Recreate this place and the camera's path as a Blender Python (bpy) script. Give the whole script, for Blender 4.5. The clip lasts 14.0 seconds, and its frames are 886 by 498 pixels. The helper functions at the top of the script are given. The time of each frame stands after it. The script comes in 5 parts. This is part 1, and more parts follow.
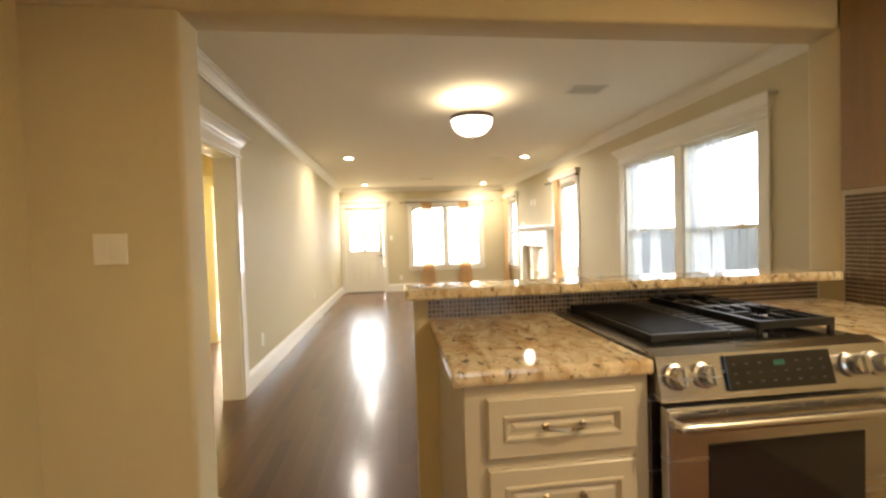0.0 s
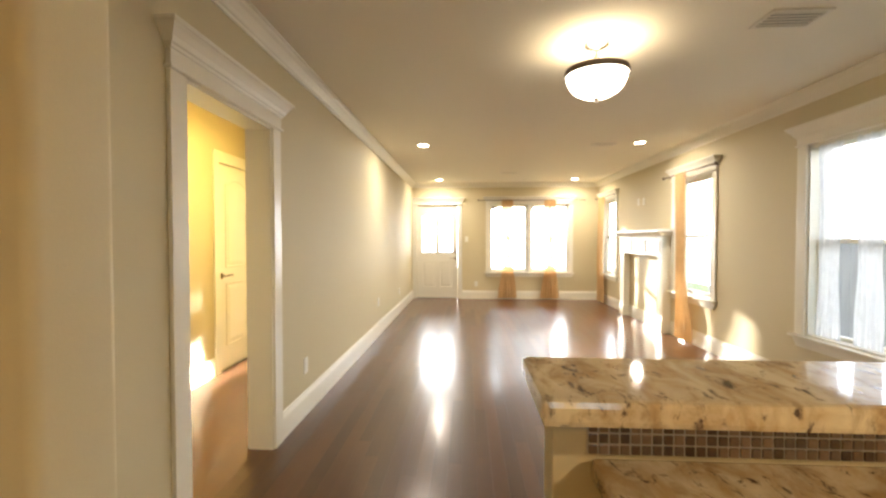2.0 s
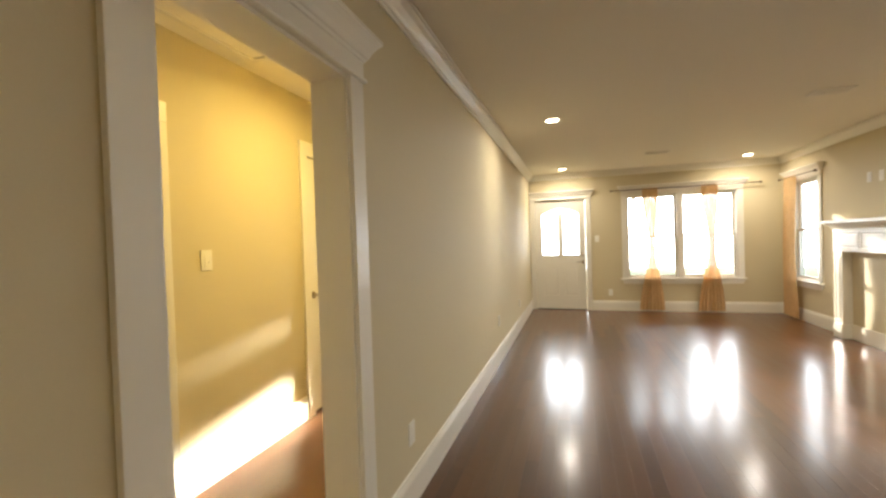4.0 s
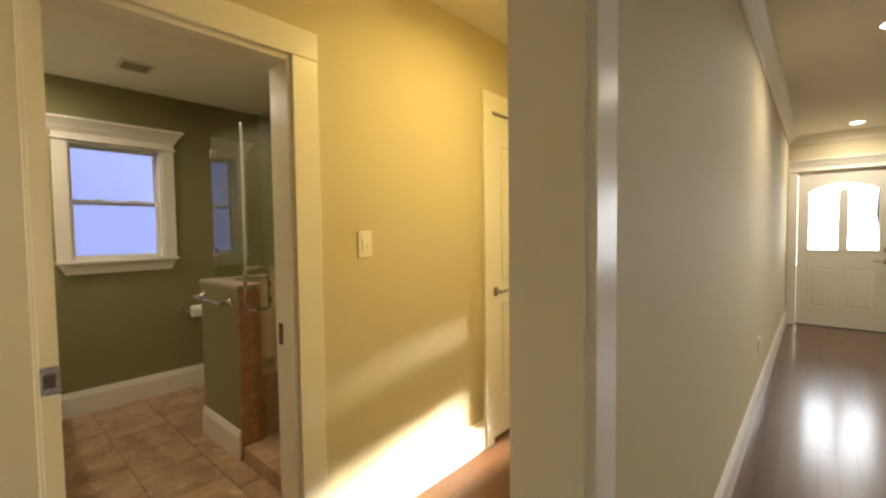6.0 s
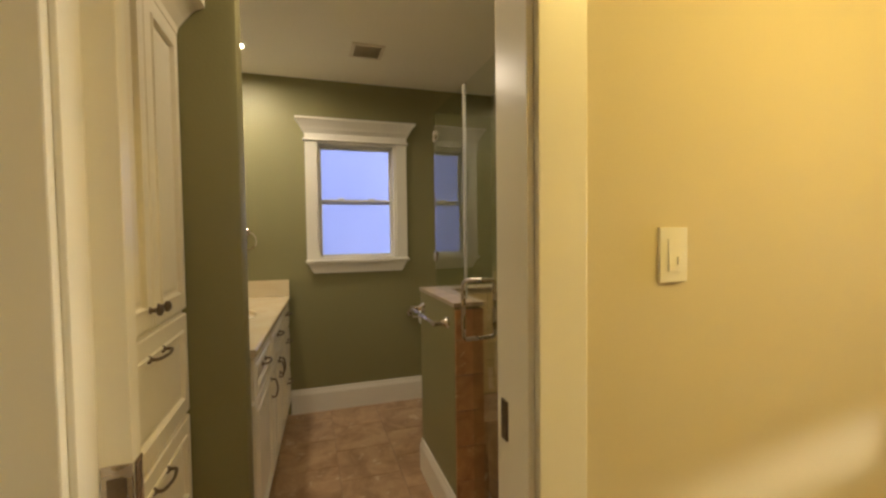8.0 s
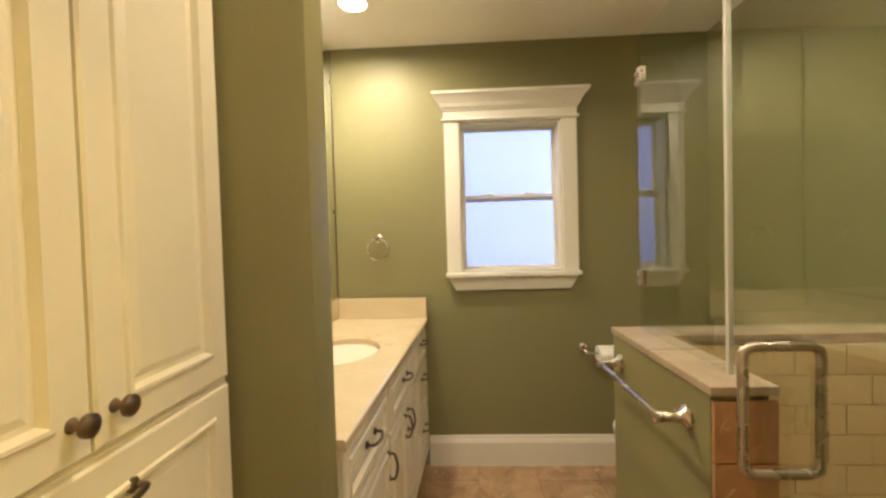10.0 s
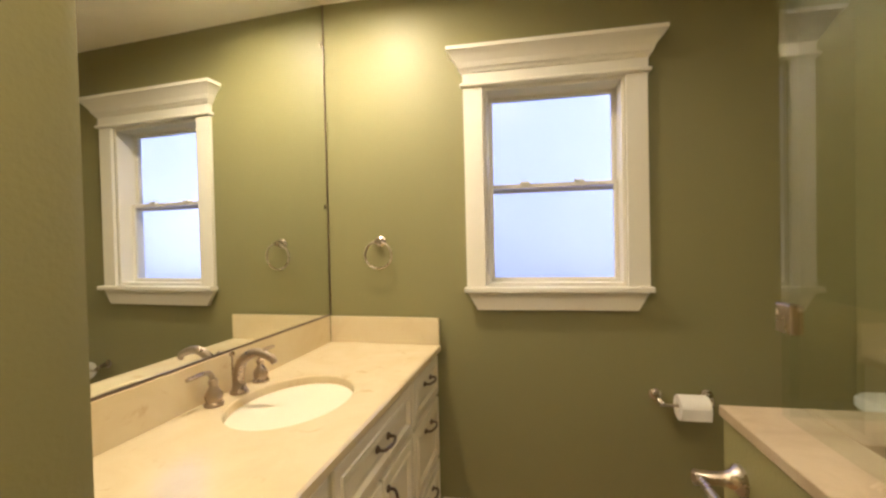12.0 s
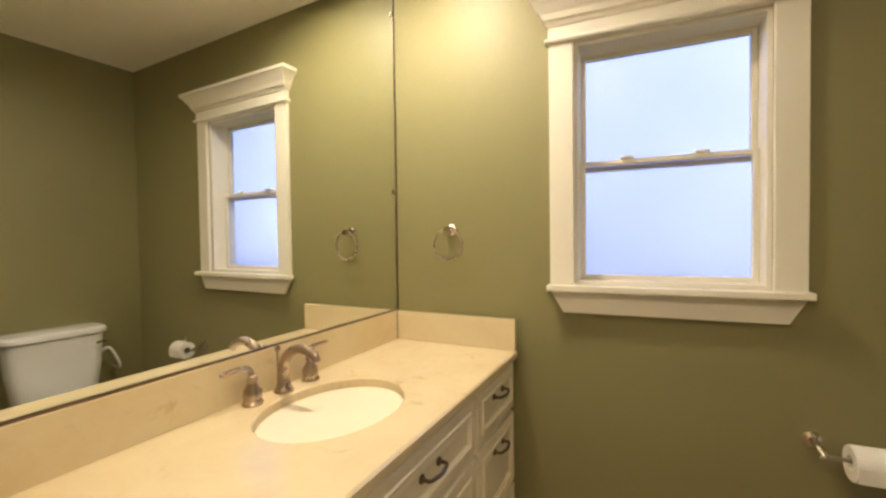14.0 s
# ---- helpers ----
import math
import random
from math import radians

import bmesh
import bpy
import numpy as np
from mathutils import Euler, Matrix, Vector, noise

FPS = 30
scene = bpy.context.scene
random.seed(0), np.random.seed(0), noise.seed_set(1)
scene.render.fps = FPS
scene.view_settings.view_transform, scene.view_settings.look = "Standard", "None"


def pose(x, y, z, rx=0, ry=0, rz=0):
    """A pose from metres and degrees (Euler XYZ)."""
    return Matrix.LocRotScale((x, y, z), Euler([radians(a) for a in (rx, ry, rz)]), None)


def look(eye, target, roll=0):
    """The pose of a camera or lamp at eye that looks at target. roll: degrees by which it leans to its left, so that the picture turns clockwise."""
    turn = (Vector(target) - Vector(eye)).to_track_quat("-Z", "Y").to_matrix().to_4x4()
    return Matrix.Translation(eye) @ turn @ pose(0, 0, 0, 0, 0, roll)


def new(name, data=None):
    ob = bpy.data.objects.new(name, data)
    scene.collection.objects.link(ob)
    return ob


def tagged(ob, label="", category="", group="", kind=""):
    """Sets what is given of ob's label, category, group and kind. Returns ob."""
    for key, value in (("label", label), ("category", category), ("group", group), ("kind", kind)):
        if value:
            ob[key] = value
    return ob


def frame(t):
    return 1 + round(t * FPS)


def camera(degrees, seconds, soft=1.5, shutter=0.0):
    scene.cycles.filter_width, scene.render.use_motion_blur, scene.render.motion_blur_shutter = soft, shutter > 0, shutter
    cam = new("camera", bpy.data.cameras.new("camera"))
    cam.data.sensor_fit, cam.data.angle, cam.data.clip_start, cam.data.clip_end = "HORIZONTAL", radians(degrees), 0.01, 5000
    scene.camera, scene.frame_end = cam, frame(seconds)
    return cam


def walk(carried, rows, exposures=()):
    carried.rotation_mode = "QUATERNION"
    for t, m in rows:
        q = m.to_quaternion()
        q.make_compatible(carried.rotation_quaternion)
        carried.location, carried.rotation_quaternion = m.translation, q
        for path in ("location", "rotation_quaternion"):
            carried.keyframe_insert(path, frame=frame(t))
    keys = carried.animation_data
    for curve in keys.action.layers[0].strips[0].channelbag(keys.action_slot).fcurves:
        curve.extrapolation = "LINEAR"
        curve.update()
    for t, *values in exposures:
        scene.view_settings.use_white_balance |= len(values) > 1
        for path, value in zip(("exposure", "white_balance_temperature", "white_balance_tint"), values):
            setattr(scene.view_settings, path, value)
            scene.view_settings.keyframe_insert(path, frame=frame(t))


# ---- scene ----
cam = camera(92.9, 14.0, soft=2.5)
PATH = [
    (0, (0.411, 1.658, 1.272), (0.636, 3.644, 1.217), -1.8),
    (0.5, (0.391, 1.933, 1.286), (0.521, 3.928, 1.227), -0.8),
    (1, (0.38, 2.209, 1.291), (0.417, 4.207, 1.224), -0.3),
    (1.5, (0.367, 2.462, 1.302), (0.328, 4.461, 1.246), 0.0),
    (2, (0.329, 2.731, 1.3), (0.216, 4.727, 1.253), -0.0),
    (2.2, (0.319, 2.84, 1.308), (0.17, 4.834, 1.261), -0.2),
    (4.3, (-0.08, 3.934, 1.335), (-0.794, 5.802, 1.297), -1.9),
    (4.5, (-0.098, 4.013, 1.343), (-0.891, 5.848, 1.295), -1.9),
    (5, (-0.233, 4.198, 1.315), (-1.199, 5.948, 1.255), -1.7),
    (5.5, (-0.409, 4.378, 1.324), (-1.544, 6.023, 1.243), -1.0),
    (6, (-0.561, 4.525, 1.322), (-1.888, 6.019, 1.236), -0.7),
    (6.5, (-0.728, 4.663, 1.319), (-2.256, 5.95, 1.229), -0.9),
    (7, (-0.916, 4.763, 1.319), (-2.6, 5.839, 1.232), -0.8),
    (7.5, (-1.107, 4.842, 1.326), (-2.908, 5.708, 1.244), -0.5),
    (8, (-1.345, 4.945, 1.319), (-3.249, 5.553, 1.245), -0.7),
    (8.5, (-1.526, 5.001, 1.327), (-3.494, 5.35, 1.246), -1.4),
    (8.8, (-1.668, 5.033, 1.333), (-3.656, 5.233, 1.242), -1.6),
    (9, (-1.753, 5.047, 1.34), (-3.748, 5.156, 1.247), -1.7),
    (9.2, (-1.837, 5.025, 1.337), (-3.835, 5.075, 1.258), -1.7),
    (11.3, (-2.557, 5.091, 1.356), (-4.538, 4.82, 1.306), -1.3),
    (11.5, (-2.614, 5.132, 1.347), (-4.59, 4.828, 1.307), -1.2),
    (12, (-2.743, 5.169, 1.337), (-4.71, 4.805, 1.302), -1.3),
    (12.5, (-2.842, 5.211, 1.328), (-4.785, 4.739, 1.289), -1.5),
    (13, (-2.917, 5.219, 1.334), (-4.828, 4.633, 1.28), -1.7),
    (13.5, (-2.967, 5.193, 1.327), (-4.847, 4.513, 1.269), -1.3),
    (14, (-3.006, 5.197, 1.31), (-4.836, 4.391, 1.259), -0.8),
]
walk(cam, [(t, look(eye, target, roll)) for t, eye, target, roll in PATH], [(0.0, 2.02), (2.0, 1.95), (4.5, 1.2), (5.0, 1.1), (6.0, 0.98), (7.5, 0.96), (8.3, 1.1), (9.0, 1.8), (11.5, 1.84), (14.0, 1.74)])

# ---- world, sun and lamps ----
world = bpy.data.worlds.new("sky")
scene.world = world
world.use_nodes = True
wn, wl = world.node_tree.nodes, world.node_tree.links
sky = wn.new("ShaderNodeTexSky")
sky.sky_type, sky.sun_disc = "NISHITA", False
sky.sun_elevation, sky.sun_rotation = radians(15.5), radians(-24)
wl.new(sky.outputs[0], wn["Background"].inputs[0])
wn["Background"].inputs[1].default_value = 0.15
sun = new("sun", bpy.data.lights.new("sun", "SUN"))
sun.data.energy, sun.data.angle, sun.data.color = 4.5, radians(1.2), (1.0, 0.93, 0.82)
sun.matrix_world = look((-0.446 * 30, 30, 9.1), (0, 0, 0))
WARM = (1.0, 0.90, 0.76)


def lamp_light(name, place, watts, radius, colour=WARM, down=True, spread=170):
    """The light of one fixture: a disc that shines down, or a small ball."""
    data = bpy.data.lights.new(name, "AREA" if down else "POINT")
    data.energy, data.color = watts, colour
    if down:
        data.shape, data.size, data.spread = "DISK", radius * 2, radians(spread)
    else:
        data.shadow_soft_size = radius
    ob = new(name, data)
    ob.location = place
    return ob


CANS = [(-0.238, 8.206), (2.505, 8.206), (-0.238, 11.397), (2.505, 11.397)]
for x, y in CANS:
    lamp_light("can_light", (x, y, 2.512), 6.4, 0.05)
lamp_light("dome_light", (1.138, 5.44, 2.262), 0.52, 0.06, down=False)
# Kitchen lamps are unseen; the second is added to brighten range and mosaic.
lamp_light("unseen_kitchen_light", (0.1, 0.4, 2.50), 5.5, 0.05, (1.0, 0.60, 0.21))
lamp_light("unseen_kitchen_light", (2.2, 1.6, 2.50), 13, 0.05, (1.0, 0.76, 0.45))
lamp_light("hall_light", (-1.25, 6.15, 2.455), 9.0, 0.12, (1.0, 0.74, 0.235))
window_sky = new("bedroom_window_sky", bpy.data.lights.new("bedroom_window_sky", "AREA"))
window_sky.data.shape, window_sky.data.size, window_sky.data.size_y, window_sky.data.energy, window_sky.data.color = "RECTANGLE", 2.3, 1.4, 240, (1.0, 0.95, 0.84)
window_sky.matrix_world = look((-2.28, 12.115, 1.33), (-2.28, 5, 1.33))
# Cool fill lamp in an unseen window, assumed from bluish reflections on the range.
kitchen_fill = new("kitchen_window_fill", bpy.data.lights.new("kitchen_window_fill", "AREA"))
kitchen_fill.data.shape, kitchen_fill.data.size, kitchen_fill.data.size_y, kitchen_fill.data.energy, kitchen_fill.data.color = "RECTANGLE", 1.25, 1.0, 1.5, (0.66, 0.80, 1.0)
kitchen_fill.matrix_world = look((1.65, -1.74, 1.5), (1.65, 3, 1.2))


def hall_beam(name, place, aim, wide, high, watts):
    """A narrow lamp added outside the bedroom window, aimed low along the hall wall."""
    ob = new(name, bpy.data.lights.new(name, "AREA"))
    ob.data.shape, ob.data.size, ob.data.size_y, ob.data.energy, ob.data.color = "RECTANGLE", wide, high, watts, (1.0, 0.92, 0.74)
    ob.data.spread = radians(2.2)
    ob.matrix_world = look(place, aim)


# Added lamps imitate reflected sun: a patch at the base, a streak above.
hall_beam("hall_patch_lamp", (-1.28, 12.115, 0.84), (-2.048, 6.115, 0.09), 0.22, 0.46, 7.5)
hall_beam("hall_streak_lamp", (-1.28, 12.115, 1.475), (-2.048, 6.115, 0.725), 0.07, 0.04, 0.07)
BH_LAMP = 2.446
# Unseen lamp added to brighten the shower.
lamp_light("bath_light", (-2.85, 6.0, BH_LAMP), 2.45, 0.05, (1.0, 0.83, 0.63))
lamp_light("bath_light", (-4.13, 4.54, BH_LAMP), 5.3, 0.05, (1.0, 0.84, 0.66))
# Unseen lamp added to brighten the door side.
lamp_light("bath_light", (-2.95, 5.10, BH_LAMP), 2.3, 0.05, (1.0, 0.78, 0.51))


# ---- materials ----
def material(name, colour, rough=0.5, metal=0.0, vary=0.06, scale=3.0, grain=60.0, bump=0.05, coat=0.0, per_object=0.0, stretch=(1, 1, 1)):
    """A Principled surface with slow stains and fine grain, in metres."""
    m = bpy.data.materials.new(name)
    m.use_nodes = True
    n, l = m.node_tree.nodes, m.node_tree.links
    b = n["Principled BSDF"]
    b.inputs["Roughness"].default_value, b.inputs["Metallic"].default_value = rough, metal
    b.inputs["Coat Weight"].default_value = coat
    co = n.new("ShaderNodeNewGeometry")
    mp = n.new("ShaderNodeMapping")
    mp.inputs["Scale"].default_value = stretch
    l.new(co.outputs["Position"], mp.inputs["Vector"])
    slow, fine = n.new("ShaderNodeTexNoise"), n.new("ShaderNodeTexNoise")
    slow.inputs["Scale"].default_value, fine.inputs["Scale"].default_value = scale, grain
    slow.inputs["Detail"].default_value = 4
    l.new(mp.outputs[0], slow.inputs["Vector"]), l.new(mp.outputs[0], fine.inputs["Vector"])
    add = n.new("ShaderNodeMath")
    add.operation = "MULTIPLY_ADD"
    l.new(fine.outputs["Fac"], add.inputs[0])
    add.inputs[1].default_value = 0.5
    l.new(slow.outputs["Fac"], add.inputs[2])
    last = add
    if per_object:
        info = n.new("ShaderNodeObjectInfo")
        more = n.new("ShaderNodeMath")
        more.operation = "MULTIPLY_ADD"
        l.new(info.outputs["Random"], more.inputs[0])
        more.inputs[1].default_value = per_object
        l.new(add.outputs[0], more.inputs[2])
        last = more
    ramp = n.new("ShaderNodeMapRange")
    ramp.inputs["From Min"].default_value, ramp.inputs["From Max"].default_value = 0.35, 1.15 + per_object
    ramp.inputs["To Min"].default_value, ramp.inputs["To Max"].default_value = 1 - vary, 1 + vary
    l.new(last.outputs[0], ramp.inputs[0])
    hue = n.new("ShaderNodeHueSaturation")
    hue.inputs["Color"].default_value = (*colour, 1)
    l.new(ramp.outputs[0], hue.inputs["Value"])
    l.new(hue.outputs[0], b.inputs["Base Color"])
    rr = n.new("ShaderNodeMapRange")
    rr.inputs["To Min"].default_value, rr.inputs["To Max"].default_value = max(rough - 0.06, 0.02), min(rough + 0.08, 1)
    l.new(slow.outputs["Fac"], rr.inputs[0])
    l.new(rr.outputs[0], b.inputs["Roughness"])
    if bump:
        bp = n.new("ShaderNodeBump")
        bp.inputs["Strength"].default_value, bp.inputs["Distance"].default_value = bump, 0.004
        l.new(fine.outputs["Fac"], bp.inputs["Height"])
        l.new(bp.outputs[0], b.inputs["Normal"])
    return m


def stone(name, base, mid, dark, big, small, rough, amount=0.5, coat=0.0, per_object=0.0, stretch=(1, 1, 1), turn=0.0):
    """Polished or honed stone: clouds of two tones with dark flecks or veins."""
    m = bpy.data.materials.new(name)
    m.use_nodes = True
    n, l = m.node_tree.nodes, m.node_tree.links
    b = n["Principled BSDF"]
    b.inputs["Roughness"].default_value, b.inputs["Coat Weight"].default_value = rough, coat
    co, mp = n.new("ShaderNodeNewGeometry"), n.new("ShaderNodeMapping")
    mp.inputs["Rotation"].default_value = (0, 0, turn)
    mp.inputs["Scale"].default_value = stretch
    l.new(co.outputs["Position"], mp.inputs["Vector"])
    if per_object:
        info, vec = n.new("ShaderNodeObjectInfo"), n.new("ShaderNodeVectorMath")
        vec.operation = "MULTIPLY_ADD"
        l.new(info.outputs["Random"], vec.inputs[0])
        vec.inputs[1].default_value = (per_object, per_object * 0.7, per_object * 1.3)
        l.new(co.outputs["Position"], vec.inputs[2])
        l.new(vec.outputs[0], mp.inputs["Vector"])
    n1, n2, n3 = (n.new("ShaderNodeTexNoise") for _ in range(3))
    for node, s, d in ((n1, big, 6), (n2, small, 5), (n3, small * 0.45, 8)):
        node.inputs["Scale"].default_value, node.inputs["Detail"].default_value = s, d
        node.inputs["Roughness"].default_value, node.inputs["Distortion"].default_value = 0.62, 0.7
        l.new(mp.outputs[0], node.inputs["Vector"])
    r1, r2, r3 = (n.new("ShaderNodeValToRGB") for _ in range(3))
    r1.color_ramp.elements[0].position, r1.color_ramp.elements[1].position = 0.38, 0.66
    r1.color_ramp.elements[0].color, r1.color_ramp.elements[1].color = (*base, 1), (*mid, 1)
    r2.color_ramp.elements[0].position, r2.color_ramp.elements[1].position = 0.66 - 0.1 * amount, 0.74 - 0.08 * amount
    r3.color_ramp.elements[0].position, r3.color_ramp.elements[1].position = 0.62 - 0.1 * amount, 0.74 - 0.06 * amount
    for r in (r2, r3):
        r.color_ramp.elements[0].color, r.color_ramp.elements[1].color = (0, 0, 0, 1), (1, 1, 1, 1)
    l.new(n1.outputs["Fac"], r1.inputs[0]), l.new(n2.outputs["Fac"], r2.inputs[0]), l.new(n3.outputs["Fac"], r3.inputs[0])
    m1, m2 = n.new("ShaderNodeMixRGB"), n.new("ShaderNodeMixRGB")
    l.new(r3.outputs[0], m1.inputs[0]), l.new(r1.outputs[0], m1.inputs[1])
    m1.inputs[2].default_value = (*[0.7 * p + 0.3 * q for p, q in zip(mid, dark)], 1)
    l.new(r2.outputs[0], m2.inputs[0]), l.new(m1.outputs[0], m2.inputs[1])
    m2.inputs[2].default_value = (*dark, 1)
    l.new(m2.outputs[0], b.inputs["Base Color"])
    return m


def glass(name, tint=(1, 1, 1), ior=1.5, rough=0.0):
    """A thin clear pane: straight through, with a real mirror image on top."""
    m = bpy.data.materials.new(name)
    m.use_nodes = True
    n, l = m.node_tree.nodes, m.node_tree.links
    n.remove(n["Principled BSDF"])
    clear, shine, mix, fr = n.new("ShaderNodeBsdfTransparent"), n.new("ShaderNodeBsdfGlossy"), n.new("ShaderNodeMixShader"), n.new("ShaderNodeFresnel")
    clear.inputs[0].default_value = (*tint, 1)
    shine.inputs["Roughness"].default_value = rough
    fr.inputs[0].default_value = ior
    l.new(fr.outputs[0], mix.inputs[0]), l.new(clear.outputs[0], mix.inputs[1]), l.new(shine.outputs[0], mix.inputs[2])
    l.new(mix.outputs[0], n["Material Output"].inputs[0])
    return m


def sheer(name, colour, opening, body=0.45):
    """Thin woven cloth: part open weave, part lit through."""
    m = bpy.data.materials.new(name)
    m.use_nodes = True
    n, l = m.node_tree.nodes, m.node_tree.links
    n.remove(n["Principled BSDF"])
    clear, trans, dif = n.new("ShaderNodeBsdfTransparent"), n.new("ShaderNodeBsdfTranslucent"), n.new("ShaderNodeBsdfDiffuse")
    trans.inputs[0].default_value = dif.inputs[0].default_value = (*colour, 1)
    cloth, mix = n.new("ShaderNodeMixShader"), n.new("ShaderNodeMixShader")
    cloth.inputs[0].default_value = body
    l.new(trans.outputs[0], cloth.inputs[1]), l.new(dif.outputs[0], cloth.inputs[2])
    wave = n.new("ShaderNodeTexNoise")
    wave.inputs["Scale"].default_value = 14
    geo = n.new("ShaderNodeNewGeometry")
    l.new(geo.outputs["Position"], wave.inputs["Vector"])
    rng = n.new("ShaderNodeMapRange")
    rng.inputs["To Min"].default_value, rng.inputs["To Max"].default_value = 1 - opening - 0.12, 1 - opening + 0.12
    l.new(wave.outputs["Fac"], rng.inputs[0])
    l.new(rng.outputs[0], mix.inputs[0]), l.new(clear.outputs[0], mix.inputs[1]), l.new(cloth.outputs[0], mix.inputs[2])
    l.new(mix.outputs[0], n["Material Output"].inputs[0])
    return m


def glow(name, colour, strength):
    m = bpy.data.materials.new(name)
    m.use_nodes = True
    b = m.node_tree.nodes["Principled BSDF"]
    b.inputs["Base Color"].default_value = (*colour, 1)
    b.inputs["Emission Color"].default_value, b.inputs["Emission Strength"].default_value = (*colour, 1), strength
    return m


WALL = material("tan_wall_paint", (0.622, 0.540, 0.346), 0.70, vary=0.03, scale=1.2, grain=160, bump=0.05)
OLIVE = material("olive_wall_paint", (0.246, 0.225, 0.100), 0.5, vary=0.04, scale=1.5, grain=130, bump=0.15)
CEIL = material("ceiling_paint", (0.88, 0.83, 0.70), 0.8, vary=0.02, scale=1.0, grain=90, bump=0.1)
TRIM = material("white_trim_paint", (0.80, 0.76, 0.65), 0.30, vary=0.006, scale=0.6, grain=25, bump=0.0)
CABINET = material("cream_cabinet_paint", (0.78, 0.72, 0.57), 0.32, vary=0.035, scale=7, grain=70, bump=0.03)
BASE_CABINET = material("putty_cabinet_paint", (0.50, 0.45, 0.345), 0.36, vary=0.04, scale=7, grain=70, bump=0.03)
WOOD = material("dark_oak_floor", (0.094, 0.038, 0.013), 0.34, vary=0.50, scale=2.2, grain=38, bump=0.02, coat=0.72, per_object=0.8, stretch=(6, 0.5, 1))
WOOD.node_tree.nodes["Principled BSDF"].inputs["Coat Roughness"].default_value = 0.18
WOOD.node_tree.nodes["Principled BSDF"].inputs["Specular IOR Level"].default_value = 0.20
GRANITE = stone("cream_granite", (0.73, 0.64, 0.46), (0.44, 0.30, 0.15), (0.075, 0.045, 0.038), 9, 27, 0.06, 0.95, stretch=(1.5, 0.8, 1), turn=0.6)
MARBLE = stone("cream_marble", (0.69, 0.59, 0.39), (0.65, 0.53, 0.33), (0.58, 0.44, 0.26), 5, 11, 0.13, 0.35)
FLOOR_TILE = stone("brown_stone_tile", (0.50, 0.33, 0.185), (0.29, 0.17, 0.088), (0.62, 0.48, 0.32), 6, 10, 0.3, 0.6, per_object=9.0)
SHOWER_TILE = material("beige_wall_tile", (0.68, 0.53, 0.28), 0.25, vary=0.06, scale=6, grain=40, bump=0.05, per_object=0.6)
RUST_TILE = stone("rust_stone_tile", (0.52, 0.29, 0.14), (0.38, 0.18, 0.08), (0.62, 0.43, 0.25), 12, 22, 0.3, 0.5, per_object=5.0)
GROUT = material("pale_grout", (0.60, 0.54, 0.44), 0.9, vary=0.08, scale=20, grain=200, bump=0.2)
TILE_GROUT = material("brown_floor_grout", (0.36, 0.235, 0.135), 0.9, vary=0.1, scale=20, grain=200, bump=0.2)
BEIGE_GROUT = material("beige_grout", (0.56, 0.46, 0.30), 0.9, vary=0.06, scale=20, grain=200, bump=0.2)
MOSAIC = material("mosaic_glass_tile", (0.20, 0.135, 0.095), 0.12, vary=0.85, scale=30, grain=60, bump=0.0, per_object=1.6)
STEEL = material("brushed_steel", (0.54, 0.53, 0.52), 0.24, 1.0, vary=0.05, scale=5, grain=200, bump=0.03, stretch=(0.2, 1, 8))
NICKEL = material("brushed_nickel", (0.52, 0.45, 0.375), 0.26, 1.0, vary=0.06, scale=20, grain=200, bump=0.02)
FAUCET = material("brushed_bronze_nickel", (0.43, 0.345, 0.275), 0.27, 1.0, vary=0.06, scale=20, grain=200, bump=0.02)
BRONZE = material("aged_bronze", (0.20, 0.15, 0.11), 0.35, 1.0, vary=0.2, scale=40, grain=200, bump=0.02)
IRON = material("black_cast_iron", (0.008, 0.008, 0.009), 0.34, vary=0.2, scale=20, grain=180, bump=0.2)
BLACK = material("black_glass", (0.012, 0.011, 0.011), 0.08, vary=0.1, bump=0.0)
PORCELAIN = material("white_porcelain", (0.79, 0.79, 0.78), 0.09, vary=0.01, bump=0.0)
PLASTIC = material("white_plastic", (0.82, 0.79, 0.70), 0.3, vary=0.01, bump=0.0)
PAPER = material("tissue_paper", (0.82, 0.79, 0.72), 0.9, vary=0.03, scale=30, grain=200, bump=0.3)
DARK = material("dark_gap", (0.03, 0.025, 0.02), 0.8, vary=0.1)
PANE = glass("window_glass")
CLEAR = bpy.data.materials.new("clear_glass_back")
CLEAR.use_nodes = True
cn = CLEAR.node_tree.nodes
cn.remove(cn["Principled BSDF"])
CLEAR.node_tree.links.new(cn.new("ShaderNodeBsdfTransparent").outputs[0], cn["Material Output"].inputs[0])
TAN_STONE = stone("tan_stone_tile", (0.46, 0.37, 0.26), (0.36, 0.275, 0.18), (0.55, 0.46, 0.34), 9, 16, 0.28, 0.4, per_object=4.0)
SHOWER_GLASS = glass("shower_glass", (0.90, 0.95, 0.90), 2.1)
SHEER_TAN = sheer("tan_sheer_cloth", (0.72, 0.50, 0.26), 0.05, 0.74)
SHEER_WHITE = sheer("white_sheer_cloth", (0.84, 0.86, 0.88), 0.10, 0.60)
LIT = glow("lit_lamp_glass", (1.0, 0.88, 0.68), 2.1)
LIT_CAN = glow("lit_can_lens", (1.0, 0.90, 0.70), 14.0)
GRASS = material("lawn", (0.10, 0.13, 0.04), 0.9, vary=0.3, scale=1, grain=30, bump=0.3)
BARK = material("bark", (0.10, 0.07, 0.05), 0.9, vary=0.3, scale=8, grain=40, bump=0.5)
LEAF = material("leaves", (0.07, 0.11, 0.03), 0.6, vary=0.4, scale=2, grain=20, bump=0.1)
